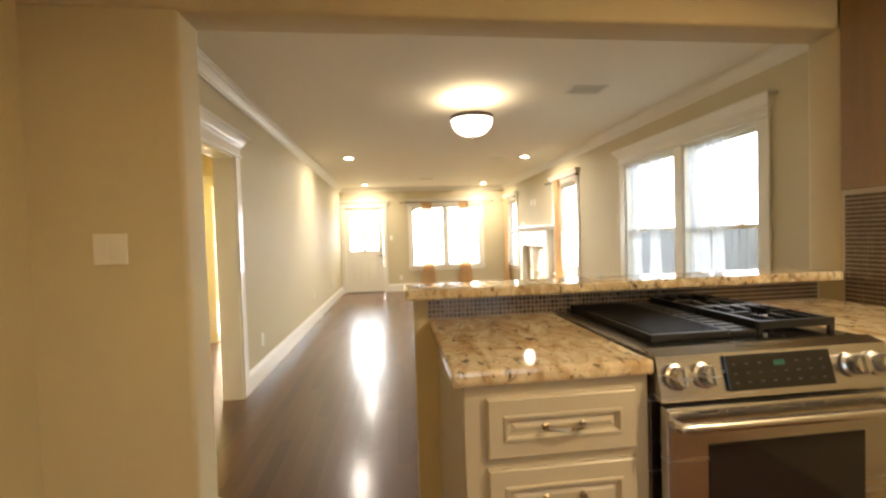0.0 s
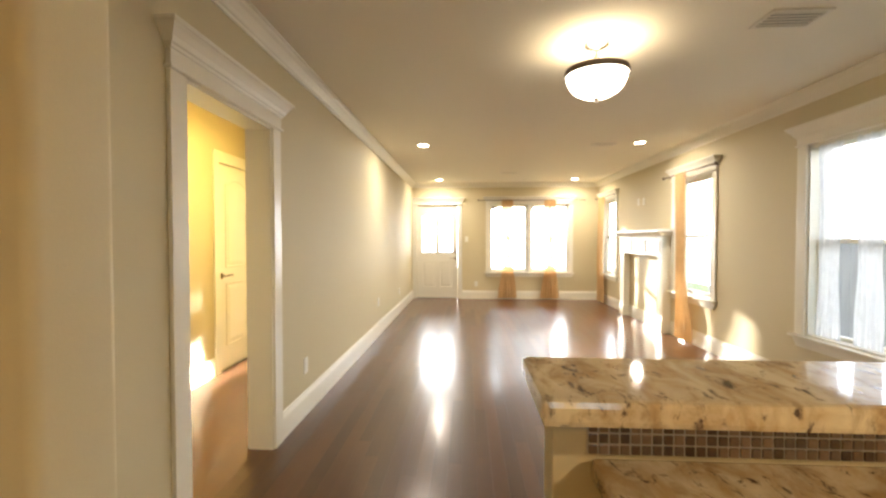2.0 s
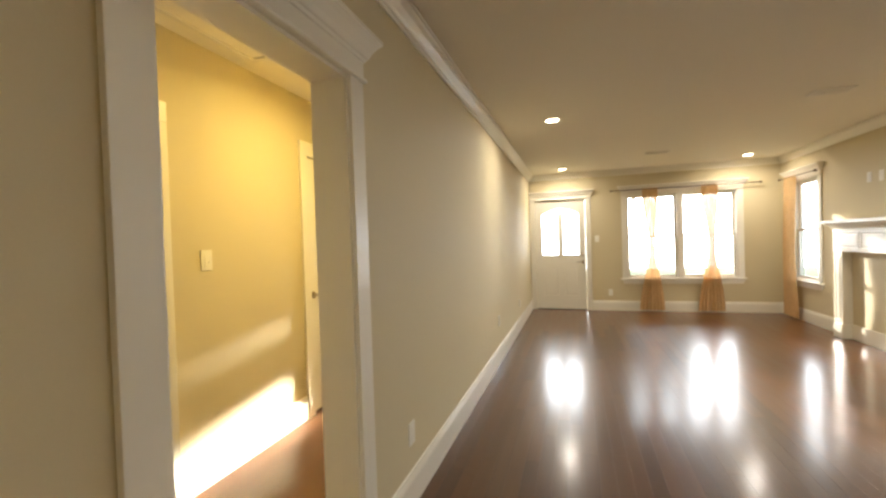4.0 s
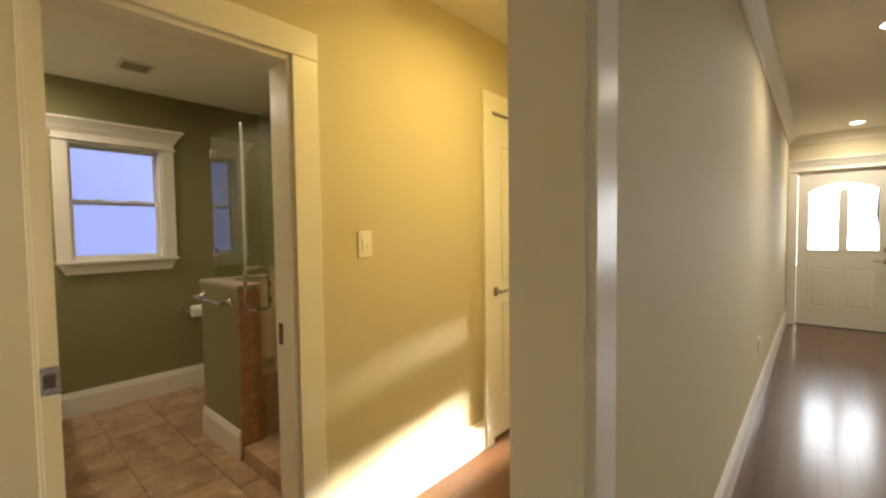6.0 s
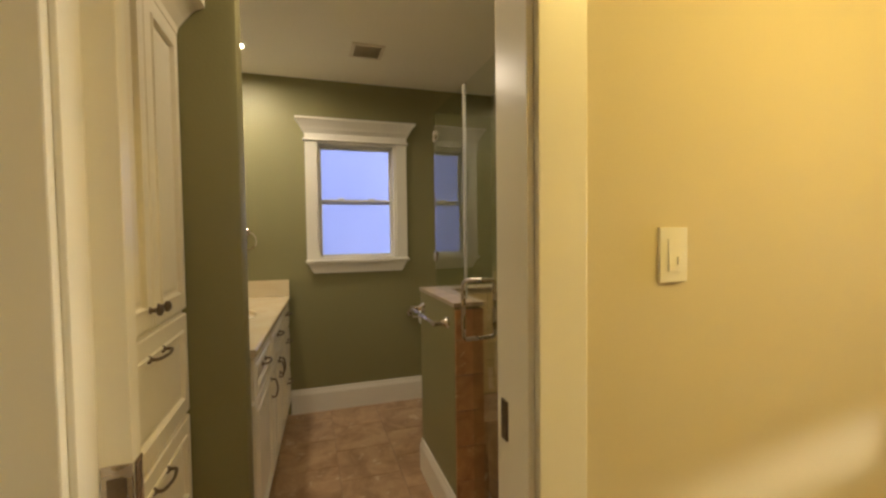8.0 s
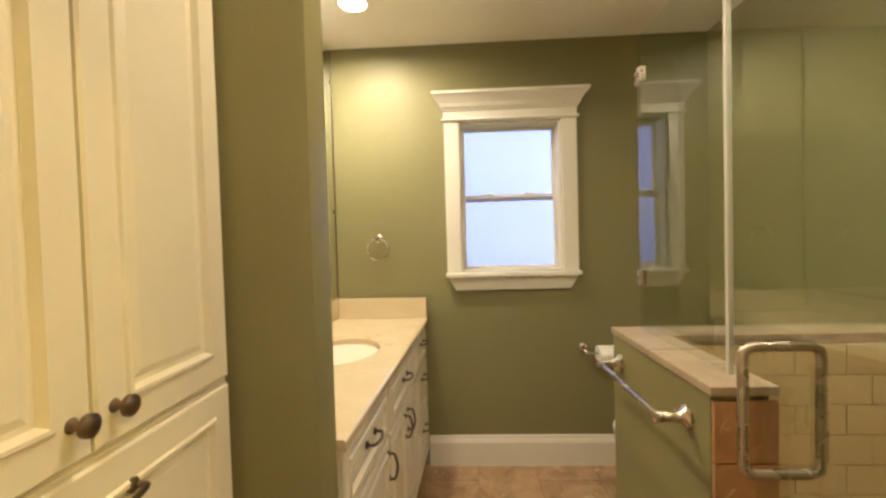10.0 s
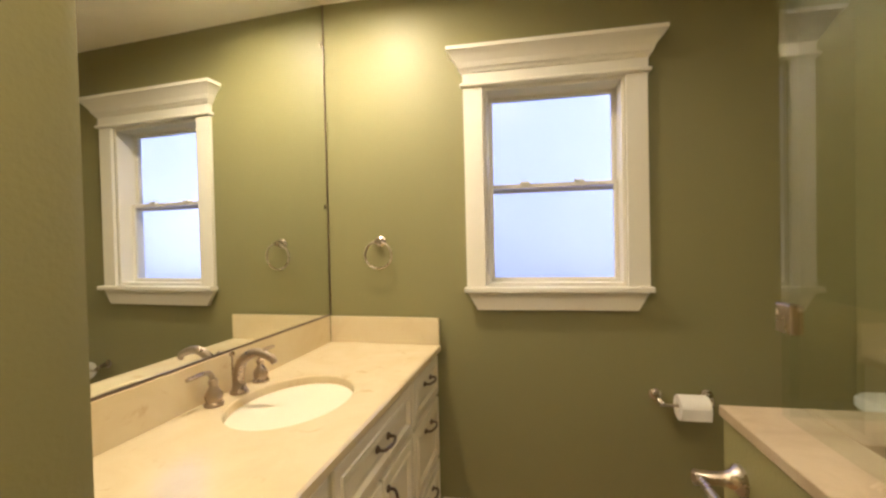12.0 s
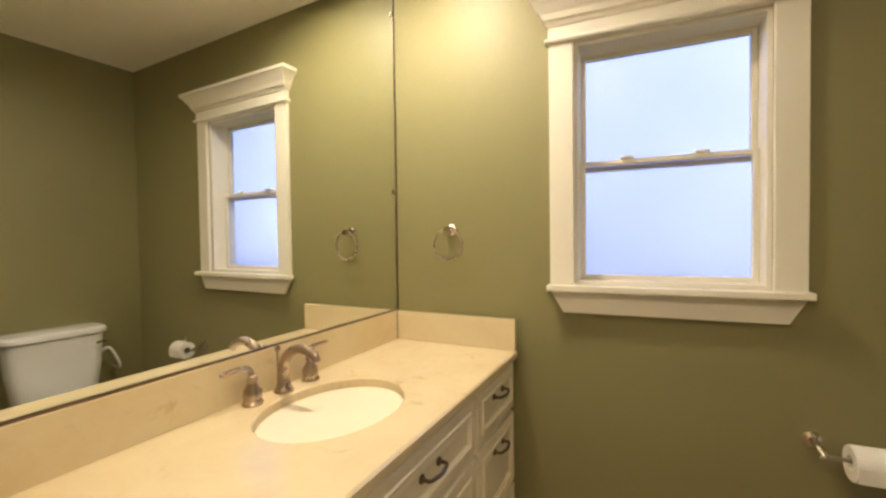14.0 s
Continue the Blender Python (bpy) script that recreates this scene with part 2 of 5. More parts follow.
FENCE = material("grey_fence_wood", (0.30, 0.31, 0.33), 0.8, vary=0.25, scale=4, grain=40, bump=0.2, stretch=(4, 4, 0.5))
FROST = bpy.data.materials.new("frosted_glass")
FROST.use_nodes = True
fb = FROST.node_tree.nodes["Principled BSDF"]
fb.inputs["Base Color"].default_value = (0.80, 0.80, 0.95, 1)
fb.inputs["Transmission Weight"].default_value, fb.inputs["Roughness"].default_value, fb.inputs["IOR"].default_value = 1.0, 0.22, 1.2
MIRROR = bpy.data.materials.new("silvered_mirror")
MIRROR.use_nodes = True
mb = MIRROR.node_tree.nodes["Principled BSDF"]
mb.inputs["Base Color"].default_value, mb.inputs["Metallic"].default_value, mb.inputs["Roughness"].default_value = (0.86, 0.88, 0.85, 1), 1.0, 0.0


# ---- builders ----
def box(bm, x0, x1, y0, y1, z0, z1, bevel=0.0, mat=0):
    v = [bm.verts.new((x, y, z)) for z in (z0, z1) for x, y in ((x0, y0), (x1, y0), (x1, y1), (x0, y1))]
    faces = [bm.faces.new([v[i] for i in q]) for q in ((3, 2, 1, 0), (4, 5, 6, 7), (0, 1, 5, 4), (1, 2, 6, 5), (2, 3, 7, 6), (3, 0, 4, 7))]
    for f in faces:
        f.material_index = mat
    if bevel:
        bmesh.ops.bevel(bm, geom=list({e for f in faces for e in f.edges}), offset=bevel, segments=2, profile=0.6, affect="EDGES")
    return v


def loft(bm, rings, close=True, caps=True):
    """Skin a row of equal rings of points."""
    rows = [[bm.verts.new(p) for p in ring] for ring in rings]
    n = len(rows[0])
    for a, b in zip(rows, rows[1:]):
        for i in range(n if close else n - 1):
            j = (i + 1) % n
            bm.faces.new((a[i], a[j], b[j], b[i]))
    if caps:
        bm.faces.new(rows[0][::-1]), bm.faces.new(rows[-1])
    return rows


def lathe(bm, profile, centre=(0, 0, 0), axis="z", n=24, sx=1.0, sy=1.0, caps=True):
    """Turn (radius, height) pairs round an axis."""
    c = Vector(centre)
    rings = []
    for r, h in profile:
        ring = []
        for i in range(n):
            a = 2 * math.pi * i / n
            p = (r * sx * math.cos(a), r * sy * math.sin(a), h)
            p = p if axis == "z" else (h, p[0], p[1]) if axis == "x" else (p[0], h, p[1])
            ring.append(c + Vector(p))
        rings.append(ring)
    loft(bm, rings, True, caps)


def tube(bm, points, radius, n=10, closed=False):
    """A round bar along a polyline."""
    pts = [Vector(p) for p in points]
    rings, last = [], None
    for i, p in enumerate(pts):
        a = pts[i - 1] if i or closed else pts[0]
        b = pts[(i + 1) % len(pts)] if i < len(pts) - 1 or closed else pts[-1]
        d = (b - a).normalized()
        side = last - d * last.dot(d) if last is not None else d.orthogonal()
        side.normalize()
        last = side
        up = d.cross(side)
        r = radius[i] if isinstance(radius, (list, tuple)) else radius
        rings.append([p + r * (math.cos(2 * math.pi * k / n) * side + math.sin(2 * math.pi * k / n) * up) for k in range(n)])
    if closed:
        rings.append(rings[0])
    loft(bm, rings, True, not closed)


def curve_points(points, steps=6):
    """A smooth line through points (Catmull-Rom)."""
    p = [Vector(q) for q in points]
    p = [2 * p[0] - p[1]] + p + [2 * p[-1] - p[-2]]
    out = []
    for i in range(1, len(p) - 2):
        for k in range(steps):
            t = k / steps
            out.append(0.5 * ((2 * p[i]) + (p[i + 1] - p[i - 1]) * t + (2 * p[i - 1] - 5 * p[i] + 4 * p[i + 1] - p[i + 2]) * t * t + (3 * p[i] - p[i - 1] - 3 * p[i + 1] + p[i + 2]) * t ** 3))
    return out + [p[-2]]


def prism(bm, outline, along):
    """Extrude a 3D outline by a vector."""
    d = Vector(along)
    loft(bm, [[Vector(p) for p in outline], [Vector(p) + d for p in outline]])


PLAIN = Matrix.Identity(4)
KITCHEN = Matrix.Translation((0.0106, 0.195, 0)) @ Matrix.Diagonal((0.94, 0.94, 0.99, 1))
VANITY = Matrix.Translation((-4.60, 4.28, 0)) @ Matrix.Rotation(radians(-2.6), 4, "Z") @ Matrix.Translation((4.60, -4.28, 0))
site = PLAIN                            # frame in which the numbers of a fitted group are given


def thing(name, place, label, category, group="", kind=""):
    ob = new(name)
    ob.location, ob.empty_display_size = site @ Vector(place), 0.1
    return tagged(ob, label, category, group, kind)


def mesh_of(name, bm, mats, smooth=False, turn=None):
    if turn is not None:
        bmesh.ops.transform(bm, matrix=turn, verts=bm.verts)
    if site is not PLAIN:
        bmesh.ops.transform(bm, matrix=site, verts=bm.verts)
    bmesh.ops.recalc_face_normals(bm, faces=bm.faces)
    me = bpy.data.meshes.new(name)
    bm.to_mesh(me)
    bm.free()
    for m in mats if isinstance(mats, (list, tuple)) else [mats]:
        me.materials.append(m)
    if smooth:
        for p in me.polygons:
            p.use_smooth = True
        me.set_sharp_from_angle(angle=radians(38))
    return me


def part(name, bm, mat, parent, label="", smooth=False, turn=None):
    """One mesh object under a thing or a part; its points are in world metres."""
    ob = new(name, mesh_of(name, bm, mat, smooth, turn))
    ob.parent = parent
    if parent.data is None:
        ob.matrix_parent_inverse = Matrix.Translation(-parent.location)
    return tagged(ob, label)


def glaze(ob, facing):
    """The mirror image lies on the side of the pane that faces the room."""
    ob.data.materials.append(CLEAR)
    for p in ob.data.polygons:
        p.material_index = 0 if p.normal.dot(Vector(facing)) > 0.5 else 1
    ob.visible_shadow = False


def single(name, bm, mat, label, category, group="", kind="", smooth=False, turn=None):
    return tagged(new(name, mesh_of(name, bm, mat, smooth, turn)), label, category, group, kind)


def on_wall(axis, at, out):
    """Local (along, out, up) to the world, for a wall at x=at or y=at that faces out (+1 or -1)."""
    if axis == "x":
        return Matrix(((0, out, 0, at), (1, 0, 0, 0), (0, 0, 1, 0), (0, 0, 0, 1)))
    return Matrix(((1, 0, 0, 0), (0, out, 0, at), (0, 0, 1, 0), (0, 0, 0, 1)))


def wall(name, axis, a, b, u0, u1, z0, z1, holes, mat_low, mat_high, label):
    """A thick wall between planes a<b, with holes (u0, u1, z0, z1); each broad face has its own paint."""
    bm = bmesh.new()
    us = sorted({u0, u1, *[h[0] for h in holes], *[h[1] for h in holes]})
    for p, q in zip(us, us[1:]):
        cuts = sorted((h[2], h[3]) for h in holes if h[0] <= p and h[1] >= q)
        low = z0
        for c0, c1 in cuts + [(z1, z1)]:
            if c0 > low + 1e-4:
                box(bm, *((a, b, p, q) if axis == "x" else (p, q, a, b)), low, c0)
            low = c1
    bmesh.ops.recalc_face_normals(bm, faces=bm.faces)
    k = 0 if axis == "x" else 1
    for f in bm.faces:
        f.material_index = 0 if f.normal[k] < -0.5 else 1 if f.normal[k] > 0.5 else 2
    return single(name, bm, [mat_low, mat_high, mat_high], label, "wall", kind="structure")


def moulding(name, profile, axis, at, out, u0, u1, mat, label, category="trim"):
    """A straight length of trim with a profile of (out, up) points."""
    bm = bmesh.new()
    prism(bm, [(u0, v, z) for v, z in profile], (u1 - u0, 0, 0))
    return single(name, bm, mat, label, category, kind="structure", turn=on_wall(axis, at, out))


CROWN = [(0, 2.415), (0.010, 2.415), (0.014, 2.428), (0.024, 2.436), (0.034, 2.452), (0.054, 2.478), (0.070, 2.492), (0.074, 2.505), (0.084, 2.509), (0.084, 2.52), (0, 2.52)]
BASE = [(0, 0), (0.016, 0), (0.016, 0.135), (0.012, 0.15), (0.008, 0.16), (0.006, 0.175), (0, 0.178)]


def cap_stack(bm, u0, u1, z, frieze=0.05, depth=0.02):
    """Bead, frieze and flared crown over a door or window, with returned ends."""
    f = frieze + 0.018
    steps = [(0.0, 0.0, 0.0), (0.010, 0.012, 0.002), (0.013, 0.015, 0.009), (0.010, 0.012, 0.016), (0.001, 0.003, 0.018), (0.001, 0.003, f), (0.008, 0.010, f + 0.004), (0.012, 0.014, f + 0.014), (0.018, 0.022, f + 0.020), (0.026, 0.030, f + 0.040), (0.044, 0.048, f + 0.066), (0.056, 0.060, f + 0.080), (0.062, 0.066, f + 0.084), (0.062, 0.066, f + 0.100)]
    loft(bm, [[(u0 - e, 0, z + h), (u1 + e, 0, z + h), (u1 + e, depth + d, z + h), (u0 - e, depth + d, z + h)] for e, d, h in steps])


def casing(thing_ob, turn, u0, u1, z1, width=0.1, head=0.06, cap=True, bottom=0.0, proud=0.02):
    """Legs, head board and crown round an opening u0..u1 with its head at z1."""
    for a, b in ((u0 - width, u0), (u1, u1 + width)):
        bm = bmesh.new()
        box(bm, a, b, 0.001, proud, bottom, z1, 0.003)
        part("casing_leg", bm, TRIM, thing_ob, turn=turn)
    bm = bmesh.new()
    if not cap:
        box(bm, u0 - width, u1 + width, 0.001, proud + 0.002, z1, z1 + head, 0.003)
        part("casing_head", bm, TRIM, thing_ob, turn=turn)
    else:
        cap_stack(bm, u0 - width, u1 + width, z1, head)
        part("casing_cap", bm, TRIM, thing_ob, "flared white crown moulding", turn=turn)


def window(name, axis, at, out, units, z0, z1, thick, label, cas=0.09, pane=PANE, head=0.045, stile=0.034, horn=0.03):
    """Double-hung units in one cased opening; units are (u0, u1), the wall's room face is at, and the wall is thick."""
    turn = on_wall(axis, at, out)
    u0, u1 = units[0][0], units[-1][1]
    mid = (turn @ Vector(((u0 + u1) / 2, 0, z0)))
    w = thing(name, mid, label, "window", kind="structure")
    casing(w, turn, u0, u1, z1, cas, head, True, z0)
    bm = bmesh.new()
    box(bm, u0 - cas - horn, u1 + cas + horn, 0.001, 0.055, z0 - 0.022, z0, 0.004)
    part("window_sill", bm, TRIM, w, turn=turn)
    bm = bmesh.new()
    loft(bm, [[(u0 - cas - horn + 0.01 + e, 0.001, z), (u1 + cas + horn - 0.01 - e, 0.001, z), (u1 + cas + horn - 0.01 - e, 0.022, z), (u0 - cas - horn + 0.01 + e, 0.022, z)] for e, z in ((0, z0 - 0.023), (0.045, z0 - 0.10))])
    part("window_apron", bm, TRIM, w, turn=turn)
    for (a, b), nxt in zip(units, units[1:] + [None]):
        if nxt:
            bm = bmesh.new()
            box(bm, b, nxt[0], -thick + 0.02, 0.015, z0, z1, 0.003)
            part("mullion", bm, TRIM, w, turn=turn)
        bm = bmesh.new()
        for q in ((a, a + 0.014, z0, z1), (b - 0.014, b, z0, z1), (a + 0.014, b - 0.014, z1 - 0.014, z1), (a + 0.014, b - 0.014, z0, z0 + 0.014)):
            box(bm, q[0], q[1], -thick + 0.005, -0.002, q[2], q[3])
        part("jamb_lining", bm, TRIM, w, turn=turn)
        zm = (z0 + z1) / 2
        for lo, hi, back in ((z0 + 0.014, zm + 0.018, 0.0), (zm - 0.018, z1 - 0.014, 0.03)):
            o = -0.075 - back
            s = bmesh.new()
            a2, b2 = a + 0.014, b - 0.014
            for q in ((a2, a2 + stile, lo, hi), (b2 - stile, b2, lo, hi), (a2 + stile, b2 - stile, lo, lo + stile), (a2 + stile, b2 - stile, hi - stile, hi)):
                box(s, q[0], q[1], o - 0.028, o, q[2], q[3], 0.003)
            sash = part("sash", s, TRIM, w, turn=turn)
            g = bmesh.new()
            box(g, a2 + stile, b2 - stile, o - 0.016, o - 0.012, lo + stile, hi - stile)
            pane_ob = part("pane", g, pane, sash, turn=turn)
            if pane is PANE:
                glaze(pane_ob, turn.to_3x3() @ Vector((0, 1, 0)))
            else:
                pane_ob.visible_shadow = False
        for u in (a + (b - a) * 0.3, a + (b - a) * 0.7):
            bm = bmesh.new()
            box(bm, u - 0.022, u + 0.022, -0.085, -0.062, zm + 0.018, zm + 0.028, 0.003)
            part("sash_lock", bm, TRIM, w, turn=turn)
    return w


def raised_panel(bm, u0, u1, z0, z1, v, arch=0.0, rise=0.006, edge=0.035):
    """A bevelled raised field with a routed groove round it, lying on the plane v."""
    def ring(e, h):
        pts = [(u0 + e, v + h, z0 + e), (u1 - e, v + h, z0 + e)]
        n = 10 if arch else 1
        for i in range(n + 1):
            t = i / n
            u = (u1 - e) + (u0 + e - u1 + e) * t
            bend = arch * math.sin(math.pi * min(max((t - 0.08) / 0.84, 0), 1)) if arch else 0
            pts.append((u, v + h, z1 - e - arch + bend))
        return pts
    loft(bm, [ring(-0.006, 0.0005), ring(-0.002, rise), ring(0.006, rise), ring(0.012, 0.0008), ring(0.02, 0.0008), ring(0.02 + edge, rise)])

# ---- large structure ----
H = 2.52
LX, RX, FY = -0.867, 3.135, 11.94       # living room: west wall, east wall, front wall
KY0, KY1 = 3.376, 3.55                  # wall between kitchen and living room
HX0, HX1, HY = -2.05, -1.008, 7.412       # hall
BX, BXI, BM, BBK, BH = -4.60, -2.18, 4.28, 6.42, 2.455   # bathroom

bm = bmesh.new()
box(bm, -0.95, RX + 0.2, -1.6, FY + 0.2, -0.12, -0.012)
box(bm, HX0 - 0.02, -0.95, 3.7, HY + 0.1, -0.12, -0.012)
box(bm, -4.8, -0.95, HY + 0.1, FY + 0.2, -0.12, -0.012)
single("floor", bm, DARK, "dark sub-floor below the oak boards", "floor", kind="structure")
bm = bmesh.new()
box(bm, BX - 0.2, HX0 - 0.02, 4.1, BBK + 0.2, -0.12, -0.008)
single("floor_bathroom", bm, TILE_GROUT, "brown grout bed of the bathroom floor", "floor", kind="structure")

bm = bmesh.new()
box(bm, LX - 0.05, RX + 0.05, KY1 - 0.02, FY + 0.05, H, H + 0.12)
box(bm, -0.95, 2.65, -1.6, KY1 - 0.02, H, H + 0.12)
single("ceiling", bm, CEIL, "flat cream painted ceiling of the living room and kitchen", "ceiling", kind="structure")
bm = bmesh.new()
box(bm, HX0 - 0.1, LX - 0.05, 3.7, HY + 0.06, 2.49, 2.62)
single("ceiling_hall", bm, CEIL, "flat cream painted hall ceiling", "ceiling", kind="structure")
bm = bmesh.new()
box(bm, -4.8, LX - 0.05, HY + 0.06, FY + 0.05, 2.5, 2.62)
single("ceiling_bedroom", bm, CEIL, "flat cream painted bedroom ceiling", "ceiling", kind="structure")
bm = bmesh.new()
box(bm, BX - 0.05, BXI + 0.05, 4.2, BBK + 0.05, BH, 2.6)
single("ceiling_bathroom", bm, CEIL, "flat cream painted bathroom ceiling", "ceiling", kind="structure")

# living room
wall("wall_west", "x", HX1, LX, 3.56, FY + 0.15, 0, 2.6, [(4.455, 5.25, 0, 1.98)], WALL, WALL, "tan painted wall with a cased opening to the hall")
wall("wall_front", "y", FY, FY + 0.16, -4.75, RX + 0.16, 0, 2.6, [(-0.765, 0.13, 0, 2.045), (0.825, 1.64, 0.58, 2.05), (1.70, 2.52, 0.58, 2.05), (-3.45, -2.62, 0.60, 2.05), (-2.54, -1.88, 0.60, 2.05), (-1.80, -1.12, 0.60, 2.05)], WALL, WALL, "tan painted front wall with the entry door and windows")
wall("wall_east", "x", RX, RX + 0.16, KY0 - 0.2, FY, 0, 2.6, [(4.53, 5.37, 0.50, 2.07), (5.485, 6.37, 0.50, 2.07), (7.71, 8.57, 0.60, 2.07), (10.84, 11.64, 0.60, 2.07)], WALL, WALL, "tan painted side wall with three windows")
# kitchen
bm = bmesh.new()
for x0, x1, edge in ((-0.95, -0.38, 1), (2.465, RX, 0)):
    v = box(bm, x0, x1, KY0, KY1, 0, 2.165)
    keys = [e for e in bm.edges if e.verts[0] in v and e.verts[1] in v and abs(e.verts[0].co.z - e.verts[1].co.z) > 1 and abs(e.verts[0].co.x - (x0, x1)[edge]) < 1e-5]
    bmesh.ops.bevel(bm, geom=keys, offset=0.022, segments=4, profile=0.5, affect="EDGES")
v = box(bm, -0.95, RX, KY0, KY1, 2.165, 2.6)
keys = [e for e in bm.edges if e.verts[0] in v and e.verts[1] in v and abs(e.verts[0].co.x - e.verts[1].co.x) > 1 and e.verts[0].co.z < 2.2]
bmesh.ops.bevel(bm, geom=keys, offset=0.018, segments=4, profile=0.5, affect="EDGES")
single("wall_kitchen_opening", bm, WALL, "tan painted wall with a wide rounded opening over the breakfast bar", "wall", kind="structure", smooth=True)
wall("wall_kitchen_west", "x", -1.03, -0.93, -1.6, KY0, 0, 2.6, [], WALL, WALL, "tan painted kitchen side wall")
wall("wall_kitchen_east", "x", 2.457, 2.577, -1.6, KY0, 0, 2.6, [], WALL, WALL, "tan painted kitchen side wall behind the counter")
wall("wall_kitchen_south", "y", -1.72, -1.6, -1.03, 2.577, 0, 2.6, [(1.00, 2.30, 0.95, 2.05)], WALL, WALL, "tan painted kitchen end wall with an assumed, unseen window")
# hall, closet, bedroom
wall("wall_hall", "x", BXI, HX0, 3.7, HY + 0.12, 0, 2.6, [(4.622, 5.35, 0, 1.985), (6.64, 7.325, 0, 2.035)], OLIVE, WALL, "tan painted hall wall with the bathroom pocket door and closet door")
wall("wall_hall_south", "y", 3.6, 3.75, HX0 - 0.2, HX1, 0, 2.6, [], WALL, WALL, "tan painted end wall of the hall")
wall("wall_bedroom_south", "y", HY, HY + 0.12, HX0, HX1, 0, 2.6, [(-1.93, -1.2, 0, 2.035)], WALL, WALL, "tan painted hall end wall with the bedroom doorway")
wall("wall_bedroom_closet", "y", HY, HY + 0.12, -4.75, BXI, 0, 2.6, [], WALL, WALL, "tan painted bedroom wall")
wall("wall_bedroom_west", "x", -4.75, -4.6, HY + 0.12, FY, 0, 2.6, [], WALL, WALL, "tan painted bedroom side wall")
wall("wall_closet", "x", -2.9, -2.8, BBK + 0.1, HY, 0, 2.6, [], WALL, WALL, "tan painted closet back wall")
# bathroom
wall("wall_bath_window", "x", BX - 0.15, BX, 4.18, BBK + 0.12, 0, 2.6, [(5.018, 5.602, 1.135, 2.005)], OLIVE, OLIVE, "olive green painted bathroom wall with a frosted window")
wall("wall_bath_mirror", "y", 4.02, 4.165, BX, BXI, 0, 2.6, [], OLIVE, OLIVE, "olive green painted bathroom wall behind the mirror")
wall("wall_bath_back", "y", BBK, BBK + 0.12, BX, BXI, 0, 2.6, [], OLIVE, OLIVE, "olive green painted bathroom wall behind the toilet and shower")
bm = bmesh.new()
box(bm, -3.116, -2.995, 4.165, 4.722, 0, BH, 0.022)
single("wall_bath_stub", bm, OLIVE, "olive green painted wall end between cabinet and vanity", "wall", kind="structure", smooth=True)

for n, a, at, o, u0, u1 in (("trim_crown_west", "x", LX, 1, KY1, FY), ("trim_crown_east", "x", RX, -1, KY1, FY), ("trim_crown_front", "y", FY, -1, LX, RX), ("trim_crown_kitchen", "y", KY1, 1, LX, RX)):
    moulding(n, CROWN, a, at, o, u0, u1, TRIM, "white crown moulding along the ceiling")
for a, at, o, u0, u1 in (("x", LX, 1, KY1, 4.355), ("x", LX, 1, 5.35, FY), ("y", FY, -1, 0.23, RX), ("x", RX, -1, KY1, 8.66), ("x", RX, -1, 10.34, FY), ("y", KY1, 1, LX, -0.38),
                         ("x", HX0, 1, 5.455, 6.555), ("x", HX0, 1, 3.75, 4.517), ("x", HX1, -1, 5.35, HY), ("y", FY, -1, -4.6, HX1), ("x", -4.6, 1, HY + 0.12, FY), ("x", HX1, -1, HY + 0.12, FY),
                         ("x", BX, 1, 4.80, BBK), ("y", BBK, -1, BX, -3.594), ("y", 3.75, 1, HX0, HX1), ("x", -0.93, 1, -1.6, KY0), ("y", KY0, -1, -0.93, -0.38)):
    moulding("baseboard", BASE, a, at, o, u0, u1, TRIM, "tall white painted baseboard")

# ---- openings ----
W_T = on_wall("x", LX, 1)
arch = thing("trim_hall_opening", (LX, 4.8, 0), "white cased opening with a flared crown", "door frame", kind="structure")
casing(arch, W_T, 4.455, 5.25, 1.98, 0.1, 0.062, True)
bm = bmesh.new()
for q in ((HX1 - 0.006, LX + 0.004, 4.455, 4.469, 0, 1.98), (HX1 - 0.006, LX + 0.004, 5.236, 5.25, 0, 1.98), (HX1 - 0.006, LX + 0.004, 4.469, 5.236, 1.966, 1.98)):
    box(bm, *q)
part("jamb_lining", bm, TRIM, arch)
casing(arch, on_wall("x", HX1, -1), 4.455, 5.25, 1.98, 0.1, 0.1, False)

# bathroom pocket door
H_T = on_wall("x", HX0, 1)
fr = thing("trim_bathroom_door", (HX0, 5.0, 0), "white cased pocket door opening", "door frame", kind="structure")
casing(fr, H_T, 4.622, 5.35, 1.985, 0.105, 0.105, False)
bm = bmesh.new()
for y0, y1 in ((4.622, 4.632), (5.335, 5.35)):
    for x0, x1 in ((HX0 - 0.066, HX0 + 0.003), (BXI - 0.003, BXI + 0.062)) if y0 < 5 else ((BXI - 0.003, HX0 + 0.003),):
        box(bm, x0, x1, y0, y1, 0, 1.985, 0.002)
box(bm, HX0 - 0.066, HX0 + 0.003, 4.632, 5.335, 1.965, 1.985)
box(bm, BXI - 0.003, BXI + 0.062, 4.632, 5.335, 1.965, 1.985)
part("jamb_lining", bm, TRIM, fr)
casing(fr, on_wall("x", BXI, -1), 4.622, 5.35, 1.985, 0.1, 0.1, False)
bm = bmesh.new()
box(bm, HX0 - 0.108, HX0 - 0.082, 5.331, 5.336, 0.88, 0.965, 0.001)
part("strike_plate", bm, BRONZE, fr)
pd = thing("pocket_door", (-2.126, 4.3, 0.01), "white pocket door slid almost fully into the wall", "door")
bm = bmesh.new()
box(bm, -2.144, -2.108, 4.40, 4.676, 0.012, 1.96, 0.002)
part("door_leaf", bm, TRIM, pd)
bm = bmesh.new()
box(bm, -2.140, -2.112, 4.675, 4.679, 0.89, 0.967, 0.001)
